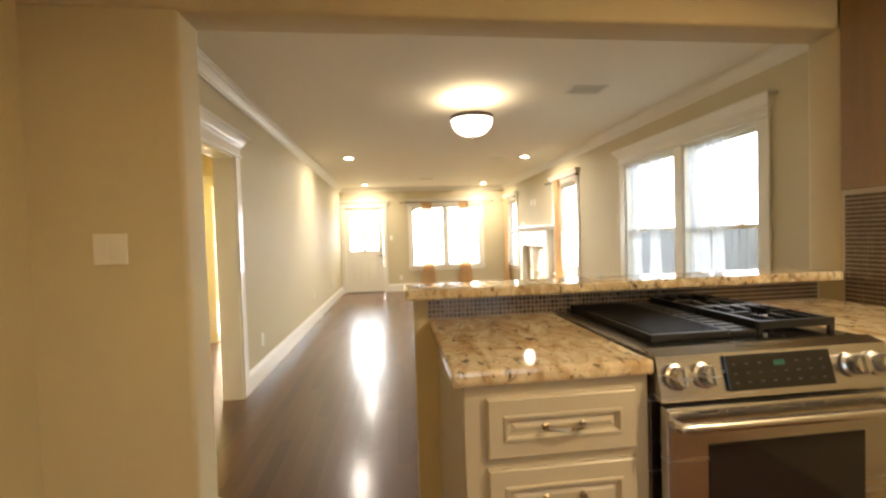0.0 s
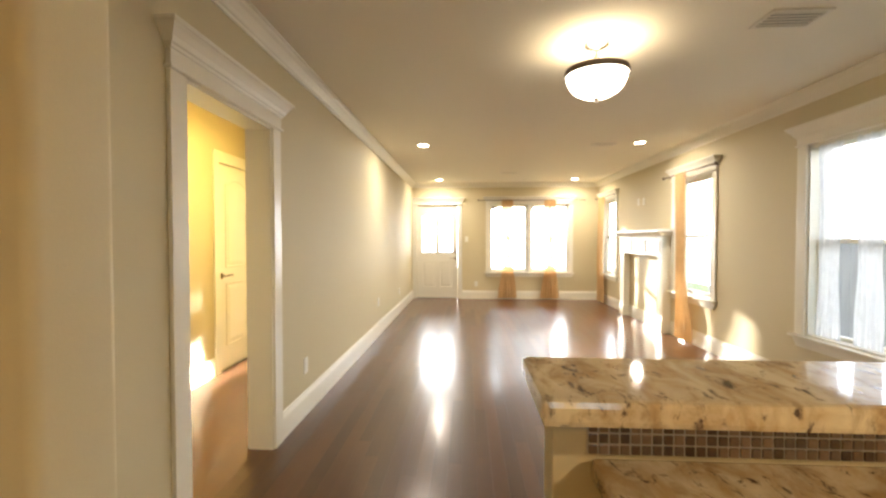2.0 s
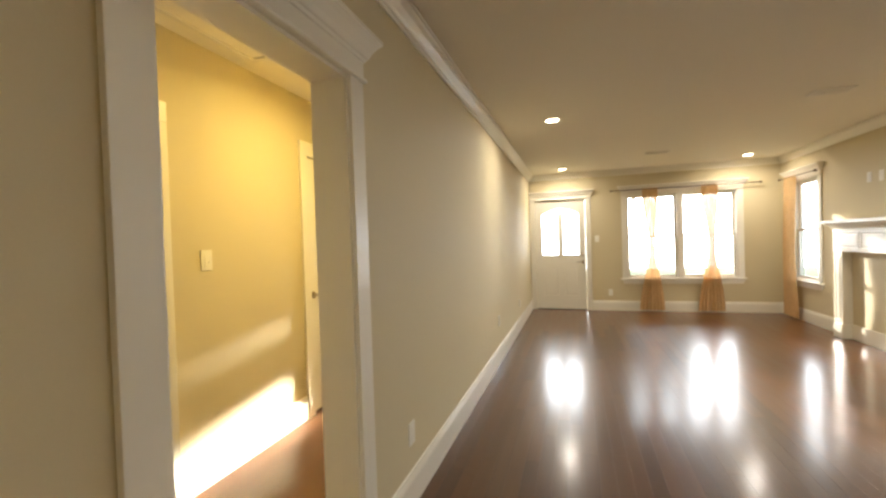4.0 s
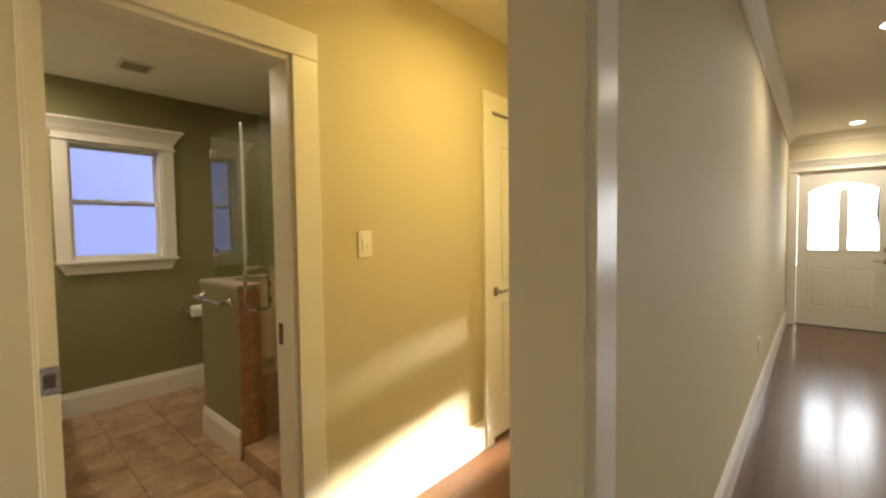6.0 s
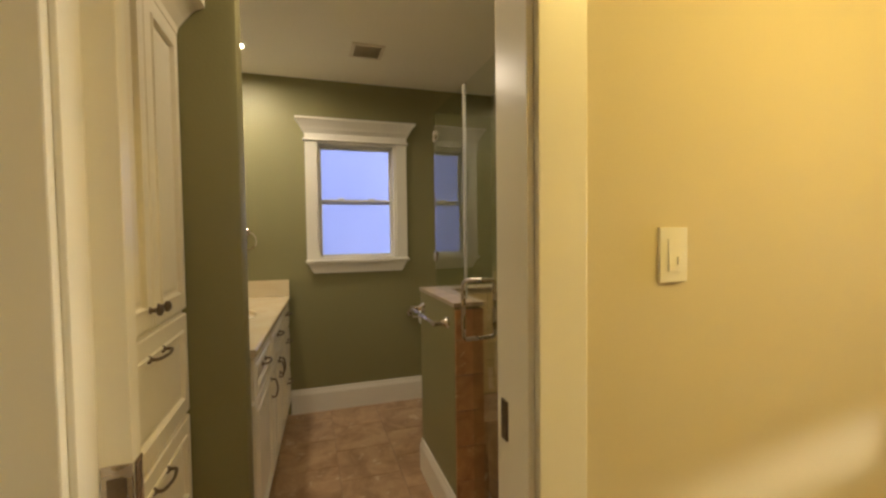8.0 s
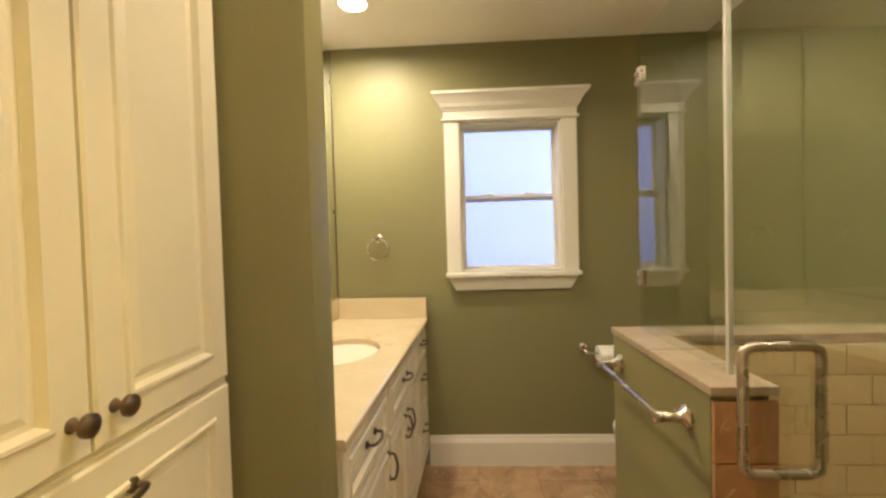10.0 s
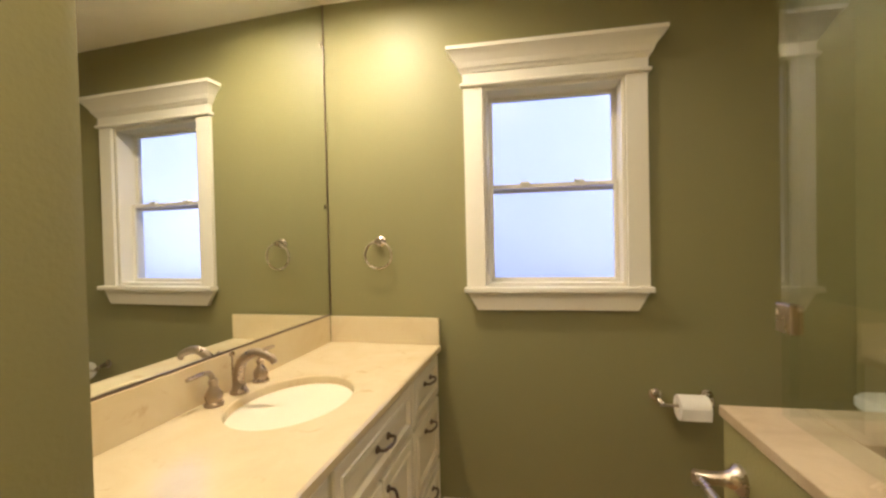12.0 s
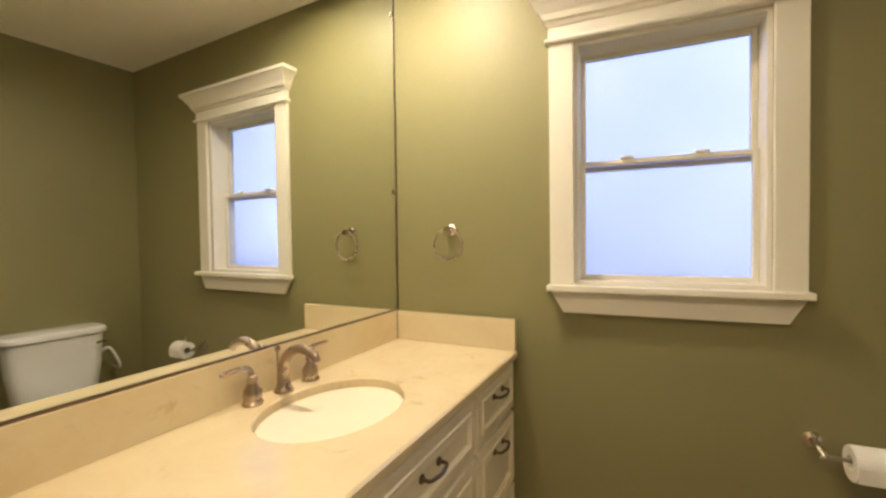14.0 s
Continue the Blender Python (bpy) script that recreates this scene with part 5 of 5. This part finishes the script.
mi = thing("mirror", (-3.9, BM, 1.0), "large frameless wall mirror above the vanity", "mirror")
bm = bmesh.new()
box(bm, BX + 0.012, VX1 - 0.002, BM - 0.012, BM, 1.003, BH - 0.004)
part("mirror_glass", bm, MIRROR, mi)
bm = bmesh.new()
box(bm, BX + 0.002, BX + 0.010, BM - 0.012, BM + 0.002, 1.003, BH - 0.004)
part("edge_strip", bm, BRONZE, mi, "dark mirror edge")
bm = bmesh.new()
box(bm, BX + 0.012, VX1 - 0.002, BM + 0.0005, BM + 0.0035, 1.0025, 1.009)
part("base_channel", bm, BRONZE, mi, "thin dark metal channel")
for z in (1.5, 2.25):
    bm = bmesh.new()
    box(bm, BX + 0.010, BX + 0.03, BM + 0.0002, BM + 0.004, z, z + 0.02, 0.001)
    part("clip", bm, NICKEL, mi)

site = PLAIN
# towel ring on the window wall
B_T = on_wall("x", BX, 1)
tr = thing("towel_ring", (BX, 4.535, 1.35), "brushed nickel towel ring on the olive wall", "towel ring")
bm = bmesh.new()
lathe(bm, [(0.024, 0), (0.024, 0.005), (0.014, 0.012), (0.010, 0.03), (0.013, 0.044), (0.013, 0.052), (0.001, 0.055)], (4.535, 0, 1.345), "y", 20)
part("post", bm, NICKEL, tr, smooth=True, turn=B_T)
bm = bmesh.new()
tube(bm, [(4.535 + 0.062 * math.sin(2 * math.pi * i / 36), 0.046 - 0.008 * (1 - math.cos(2 * math.pi * i / 36)) / 2, 1.345 - 0.062 + 0.062 * math.cos(2 * math.pi * i / 36)) for i in range(36)], 0.0050, 8, True)
part("ring", bm, NICKEL, tr, smooth=True, turn=B_T)

# paper holder
tp = thing("toilet_paper_holder", (BX, 5.784, 0.67), "brushed nickel paper holder with a toilet roll", "paper holder")
for u in (5.702, 5.895):
    bm = bmesh.new()
    lathe(bm, [(0.024, 0), (0.024, 0.005), (0.012, 0.012), (0.010, 0.03)], (u, 0, 0.69), "y", 18)
    tube(bm, curve_points([(u, 0.025, 0.69), (u, 0.05, 0.685), (u + (0.01 if u < 5.8 else -0.01), 0.066, 0.67)], 5), 0.010, 10)
    part("post", bm, NICKEL, tp, smooth=True, turn=B_T)
bm = bmesh.new()
tube(bm, [(5.702, 0.066, 0.668), (5.895, 0.066, 0.668)], 0.006, 10)
part("spindle", bm, NICKEL, tp, smooth=True, turn=B_T)
bm = bmesh.new()
lathe(bm, [(0.020, 5.766), (0.048, 5.766), (0.050, 5.77), (0.050, 5.87), (0.048, 5.874), (0.020, 5.874), (0.020, 5.766)], (0, 0.066, 0.662), "x", 28, caps=False)
prism(bm, [(5.768, 0.1162, 0.672), (5.768, 0.1168, 0.672), (5.768, 0.1135, 0.627), (5.768, 0.1129, 0.627)], (0.104, 0, 0))
part("paper_roll", bm, PAPER, tp, "white toilet paper roll", smooth=True, turn=B_T)

# toilet in the alcove
tl = thing("toilet", (-4.10, 6.07, 0), "white porcelain two-piece toilet against the back wall", "toilet")
bm = bmesh.new()
def rr(hx, hy, z, c=(-4.10, 6.305), n=28, p=4.5):
    out = []
    for i in range(n):
        a = 2 * math.pi * i / n
        ca, sa = math.cos(a), math.sin(a)
        out.append((c[0] + hx * math.copysign(abs(ca) ** (2 / p), ca), c[1] + hy * math.copysign(abs(sa) ** (2 / p), sa), z))
    return out
loft(bm, [rr(0.17, 0.075, 0.42), rr(0.185, 0.085, 0.44), rr(0.205, 0.095, 0.60), rr(0.215, 0.10, 0.78)])
part("tank", bm, PORCELAIN, tl, smooth=True)
bm = bmesh.new()
loft(bm, [rr(0.225, 0.108, 0.781), rr(0.232, 0.113, 0.786), rr(0.232, 0.113, 0.808), rr(0.22, 0.104, 0.82), rr(0.12, 0.06, 0.826)])
part("tank_lid", bm, PORCELAIN, tl, smooth=True)
bm = bmesh.new()
loft(bm, [rr(0.12, 0.22, 0.0, (-4.10, 6.05), 28, 3), rr(0.11, 0.20, 0.06, (-4.10, 6.05), 28, 3), rr(0.10, 0.19, 0.18, (-4.10, 6.04), 28, 2.6), rr(0.16, 0.23, 0.32, (-4.10, 6.), 28, 2.3), rr(0.185, 0.26, 0.385, (-4.10, 5.97), 28, 2.2), rr(0.185, 0.26, 0.41, (-4.10, 5.97), 28, 2.2)])
box(bm, -4.22, -3.98, 6.12, 6.4, 0.30, 0.42, 0.02)
part("bowl", bm, PORCELAIN, tl, smooth=True)
bm = bmesh.new()
loft(bm, [rr(0.188, 0.262, 0.412, (-4.10, 5.97), 28, 2.2), rr(0.192, 0.266, 0.42, (-4.10, 5.97), 28, 2.2), rr(0.19, 0.264, 0.436, (-4.10, 5.97), 28, 2.2), rr(0.15, 0.22, 0.444, (-4.10, 5.97), 28, 2.2)])
part("seat_lid", bm, PORCELAIN, tl, smooth=True)
bm = bmesh.new()
tube(bm, [(-4.30, 6.198, 0.735), (-4.30, 6.182, 0.735), (-4.25, 6.178, 0.73)], 0.007, 8)
part("flush_lever", bm, NICKEL, tl, smooth=True)
bm = bmesh.new()
tube(bm, curve_points([(-4.42, 6.4, 0.52), (-4.42, 6.32, 0.52), (-4.40, 6.29, 0.58), (-4.36, 6.31, 0.66), (-4.30, 6.33, 0.60), (-4.28, 6.32, 0.44)], 6), 0.009, 8)
part("supply_hose", bm, PORCELAIN, tl, smooth=True)

# linen cabinet
CY = 4.525
C_T = on_wall("y", CY, 1)
lc = thing("linen_cabinet", (-2.66, 4.42, 0), "tall cream painted built-in linen cabinet with doors over drawers", "cabinet")
bm = bmesh.new()
box(bm, -2.993, -2.22, 4.166, CY, 0.0, 2.03, 0.002)
part("body", bm, CABINET, lc)
for a, b, kx in ((-2.975, -2.667, -2.696), (-2.661, -2.33, -2.632)):
    d = front("cabinet_door", lc, C_T, a, b, 1.075, 1.99, 0.0, step=0.05)
    round_knob(d, C_T, kx, 1.125, 0.018)
for z0, z1 in ((0.725, 1.06), (0.40, 0.71), (0.09, 0.385)):
    d = front("drawer", lc, C_T, -2.975, -2.33, z0, z1, 0.0, step=0.05)
    bar_pull(d, C_T, -2.664, z1 - 0.06, 0.018, 0.11)
bm = bmesh.new()
loft(bm, [[(-2.993, 0, z), (-2.22, 0, z), (-2.22, o, z), (-2.993, o, z)] for o, z in ((0.0, 1.995), (0.014, 2.0), (0.018, 2.02), (0.04, 2.05), (0.07, 2.085), (0.09, 2.095), (0.10, 2.10), (0.10, 2.125), (0.0, 2.125))])
part("crown", bm, CABINET, lc, "stepped crown moulding", turn=C_T)
bm = bmesh.new()
box(bm, -2.993, -2.22, 4.166, CY - 0.002, 2.127, BH - 0.001)
single("wall_bath_bulkhead", bm, OLIVE, "olive green bulkhead above the linen cabinet", "wall", kind="structure")

# shower: L-shaped half wall, curb, bench, glass
PX0, PX1, PY0, PY1, PZ = -3.594, -3.02, 5.53, 5.66, 1.003
bm = bmesh.new()
box(bm, PX0, PX1 - 0.012, PY0, PY1 - 0.012, 0.0, PZ, 0.002)
box(bm, PX0, -3.474, PY1 - 0.012, BBK, 0.0, PZ, 0.002)
single("wall_shower", bm, OLIVE, "olive green painted half wall of the shower", "wall", kind="structure")
moulding("baseboard", BASE, "y", PY0, -1, PX0, PX1 - 0.012, TRIM, "tall white painted baseboard")
moulding("baseboard", BASE, "x", PX0, -1, PY0, BBK, TRIM, "tall white painted baseboard")
cp = thing("cap_tiles", (-3.35, 5.6, PZ), "tan stone tile cap on the shower half wall", "tile cap")
for i in range(2):
    bm = bmesh.new()
    a = PX0 - 0.004 + i * 0.291
    box(bm, a, a + 0.288, PY0 - 0.006, PY1, PZ + 0.001, PZ + 0.02, 0.002)
    part("tile", bm, TAN_STONE, cp)
for i in range(2):
    bm = bmesh.new()
    a = PY1 + 0.002 + i * 0.379
    box(bm, PX0 - 0.004, -3.46, a, a + 0.376, PZ + 0.001, PZ + 0.02, 0.002)
    part("tile", bm, TAN_STONE, cp)
et = thing("shower_wall_end", (PX1, 5.6, 0), "rust brown stone tiles on the end of the half wall", "tile")
for i, z in enumerate((0.09, 0.245, 0.40, 0.555, 0.71, 0.865)):
    bm = bmesh.new()
    box(bm, PX1 - 0.011, PX1, PY0 + 0.001, PY1 - 0.001, z, z + (0.152 if i < 5 else 0.128), 0.002)
    part("tile", bm, RUST_TILE, et)
cb = thing("shower_curb", (-2.6, 5.6, 0), "brown stone tiled shower curb", "curb")
for i in range(3):
    bm = bmesh.new()
    a = PX1 + 0.002 + i * 0.276
    box(bm, a, a + 0.273, PY0, PY1, 0.0, 0.088, 0.003)
    part("tile", bm, FLOOR_TILE, cb)
bm = bmesh.new()
box(bm, -3.52, BXI - 0.002, PY1 - 0.004, BBK, 0.0, 0.03)
single("shower_floor", bm, FLOOR_TILE, "brown stone shower floor", "floor", kind="structure")
bm = bmesh.new()
box(bm, -3.46, -3.15, PY1, BBK - 0.02, 0.03, 0.43, 0.006)
single("shower_bench", bm, FLOOR_TILE, "brown stone shower bench", "bench", smooth=True)
stl = thing("shower_tiling", (-3.0, 6.3, 0.43), "beige ceramic wall tiles inside the shower", "tile")
bm = bmesh.new()
box(bm, -3.4735, -3.468, PY1 - 0.012, BBK - 0.001, 0.431, PZ)
box(bm, -3.468, BXI - 0.001, BBK - 0.006, BBK - 0.0005, 0.031, 1.055)
part("grout_bed", bm, BEIGE_GROUT, stl)
for k in range(6):
    z = 0.435 + k * 0.0925
    for j in range(6):
        off = -0.075 if k % 2 else 0.0
        y0, y1 = max(PY1 - 0.01, PY1 - 0.01 + j * 0.15 + off), min(BBK - 0.012, PY1 - 0.01 + j * 0.15 + 0.147 + off)
        if y1 - y0 > 0.01:
            bm = bmesh.new()
            box(bm, -3.472, -3.462, y0, y1, z, z + 0.0895, 0.0015)
            part("tile", bm, SHOWER_TILE, stl)
for k in range(11):
    z = 0.035 + k * 0.0925
    for j in range(9):
        x0 = -3.459 + j * 0.15 - (0.075 if k % 2 else 0)
        x1 = x0 + 0.147
        x0, x1 = max(x0, -3.459), min(x1, BXI - 0.003)
        if x1 - x0 > 0.01:
            bm = bmesh.new()
            box(bm, x0, x1, BBK - 0.011, BBK - 0.001, z, z + 0.0895, 0.0015)
            part("tile", bm, SHOWER_TILE, stl)
GY = 5.61
sg = thing("shower_glass_panel", (-3.4, GY, PZ + 0.02), "clear glass shower panels on the half wall", "glass panel")
bm = bmesh.new()
box(bm, -3.556, -3.10, GY - 0.004, GY + 0.004, PZ + 0.021, 1.97)
glaze(part("front_pane", bm, SHOWER_GLASS, sg), (0, -1, 0))
bm = bmesh.new()
box(bm, -3.560, -3.552, GY + 0.006, BBK - 0.002, PZ + 0.021, 1.97)
glaze(part("return_pane", bm, SHOWER_GLASS, sg), (1, 0, 0))
for z in (1.17, 1.82):
    bm = bmesh.new()
    box(bm, -3.563, -3.521, GY - 0.010, GY + 0.010, z, z + 0.05, 0.003)
    part("clip", bm, NICKEL, sg, "square nickel glass clip")
bm = bmesh.new()
box(bm, -3.101, -3.092, GY - 0.006, GY + 0.006, PZ + 0.021, 1.97)
SEAL = material("milky_plastic_seal", (0.62, 0.61, 0.55), 0.2, vary=0.05, bump=0.0)
part("seal", bm, SEAL, sg, "milky plastic edge seal")
sd = thing("shower_door", (-2.7, GY, 0.095), "frameless clear glass shower door with a nickel pull", "shower door")
bm = bmesh.new()
box(bm, -3.010, BXI - 0.02, GY - 0.004, GY + 0.004, 0.10, 1.97)
box(bm, -3.088, -3.010, GY - 0.004, GY + 0.004, PZ + 0.03, 1.97)
dp = part("door_pane", bm, SHOWER_GLASS, sd)
glaze(dp, (0, -1, 0))
bm = bmesh.new()
hx, z0, z1, w = -2.945, 0.885, 1.125, 0.07
loop = []
for cy, cz, a0 in ((GY + w - 0.02, z1 - 0.02, 0), (GY - w + 0.02, z1 - 0.02, 90), (GY - w + 0.02, z0 + 0.02, 180), (GY + w - 0.02, z0 + 0.02, 270)):
    for i in range(6):
        a = radians(a0 + 18 * i)
        loop.append((hx, cy + 0.02 * math.cos(a), cz + 0.02 * math.sin(a)))
tube(bm, loop, 0.0095, 12, True)
part("pull", bm, NICKEL, sd, "nickel back-to-back D pull", smooth=True)
tb = thing("towel_bar", (-3.2, PY0, 0.95), "brushed nickel towel bar on the half wall", "towel bar")
P_T = on_wall("y", PY0, -1)
for u in (-3.12, -3.53):
    bm = bmesh.new()
    lathe(bm, [(0.026, 0), (0.026, 0.006), (0.016, 0.014), (0.011, 0.035), (0.012, 0.06), (0.013, 0.075), (0.001, 0.08)], (u, 0, 0.92), "y", 18)
    part("post", bm, NICKEL, tb, smooth=True, turn=P_T)
bm = bmesh.new()
tube(bm, [(-3.545, 0.066, 0.92), (-3.105, 0.066, 0.92)], 0.0075, 10)
part("bar", bm, NICKEL, tb, smooth=True, turn=P_T)
TANV = material("tan_vent_paint", (0.74, 0.66, 0.53), 0.6)
TANB = material("tan_vent_shadow", (0.66, 0.58, 0.46), 0.8)
vent(-4.01, 5.317, BH, 0.10, 0.10, TANV, 9, "y", TANB)

# ---- pieces of floors and tiling ----
rnd = random.Random(11)
ft = bpy.data.objects["floor_bathroom"]
TS = 0.33
bm = bmesh.new()
box(bm, 0, TS - 0.004, 0, TS - 0.004, -0.0075, 0.0, 0.0015)
tile_mesh = mesh_of("tile", bm, FLOOR_TILE)
for j in range(6):
    for i in range(9):
        x0, y0 = BX + (i - 0.5 * (j % 2)) * TS, 4.42 + j * TS
        x1, y1 = x0 + TS - 0.004, min(y0 + TS - 0.004, BBK)
        a, b = max(x0, BX), min(x1, HX0 - 0.03)
        if b - a < 0.02 or y1 - y0 < 0.02:
            continue
        if b - a > TS - 0.005 and y1 - y0 > TS - 0.005:
            o = new("tile", tile_mesh)
            o.location = (x0, y0, 0)
        else:
            bm = bmesh.new()
            box(bm, a, b, y0, y1, -0.0075, 0.0, 0.0015)
            o = new("tile", mesh_of("tile", bm, FLOOR_TILE))
        o.parent = ft

# oak strips: singly where the walk passes, joined further off
PW = 0.083
fl = bpy.data.objects["floor"]
plank_meshes = {}
rest = bmesh.new()
singles = 0


def strips(x0, x1, y0, y1, near):
    global singles
    n = int(round((x1 - x0) / PW))
    w = (x1 - x0) / n
    for i in range(n):
        y = y0 - rnd.uniform(0, 1.0)
        while y < y1:
            ln = rnd.choice((0.7, 0.95, 1.2, 1.5))
            a, b = max(y, y0), min(y + ln, y1)
            y += ln
            if b - a < 0.01:
                continue
            xa = x0 + i * w
            if near and a >= y0 and b - a > ln - 1e-6 and singles < 280 and xa < 1.3 and a < 9.5:
                if ln not in plank_meshes:
                    bm = bmesh.new()
                    box(bm, 0.0002, w - 0.0002, 0, ln - 0.0005, -0.0115, 0.0, 0.0003)
                    plank_meshes[ln] = mesh_of("plank", bm, WOOD)
                o = new("plank", plank_meshes[ln])
                o.location, o.parent = (xa, a, rnd.uniform(-0.0001, 0.0)), fl
                singles += 1
            else:
                box(rest, xa + 0.0002, xa + w - 0.0002, a, b - 0.0005, -0.0115, 0.0)


strips(LX - 0.08, RX, 3.40, FY, True)
strips(-0.93, 2.6, -1.6, 3.40, False)
strips(HX0 - 0.02, LX - 0.08, 3.75, HY + 0.1, False)
strips(-4.6, LX - 0.16, HY + 0.1, FY, False)
o = new("planks", mesh_of("planks", rest, WOOD))
o.parent = fl
tagged(o, kind="stuff")

# mosaic under the bar and on the kitchen side wall
site = KITCHEN
MS = 0.0196
wb = bpy.data.objects["wall_bar"]
bm = bmesh.new()
box(bm, 0.565, 2.59, 3.494, 3.4995, 0.931, 1.029)
o = new("grout_bed", mesh_of("grout_bed", bm, GROUT))
o.parent = wb
bm = bmesh.new()
box(bm, 0, MS - 0.0038, -0.004, 0, 0, MS - 0.0038, 0.0008)
chip = mesh_of("mosaic_tile", bm, MOSAIC)
rest = bmesh.new()
for i in range(103):
    for k in range(5):
        x, z = 0.567 + i * MS, 0.932 + k * MS
        if i < 60:
            o = new("mosaic_tile", chip)
            o.location, o.parent = KITCHEN.to_3x3() @ Vector((x, 3.494, z)), wb
        else:
            box(rest, x, x + MS - 0.0038, 3.490, 3.494, z, z + MS - 0.0038)
o = new("mosaic_tiles", mesh_of("mosaic_tiles", rest, MOSAIC))
o.parent = wb
tagged(o, kind="stuff")
we = bpy.data.objects["wall_kitchen_east"]
bm = bmesh.new()
box(bm, 2.5945, 2.5995, 2.6, 3.375, 0.931, 1.44)
o = new("grout_bed", mesh_of("grout_bed", bm, GROUT))
o.parent = we
rest = bmesh.new()
for i in range(39):
    for k in range(25):
        y, z = 2.602 + i * MS, 0.933 + k * MS
        box(rest, 2.5905, 2.5945, y, y + MS - 0.0038, z, z + MS - 0.0038)
o = new("mosaic_tiles", mesh_of("mosaic_tiles", rest, MOSAIC))
o.parent = we
tagged(o, kind="stuff")
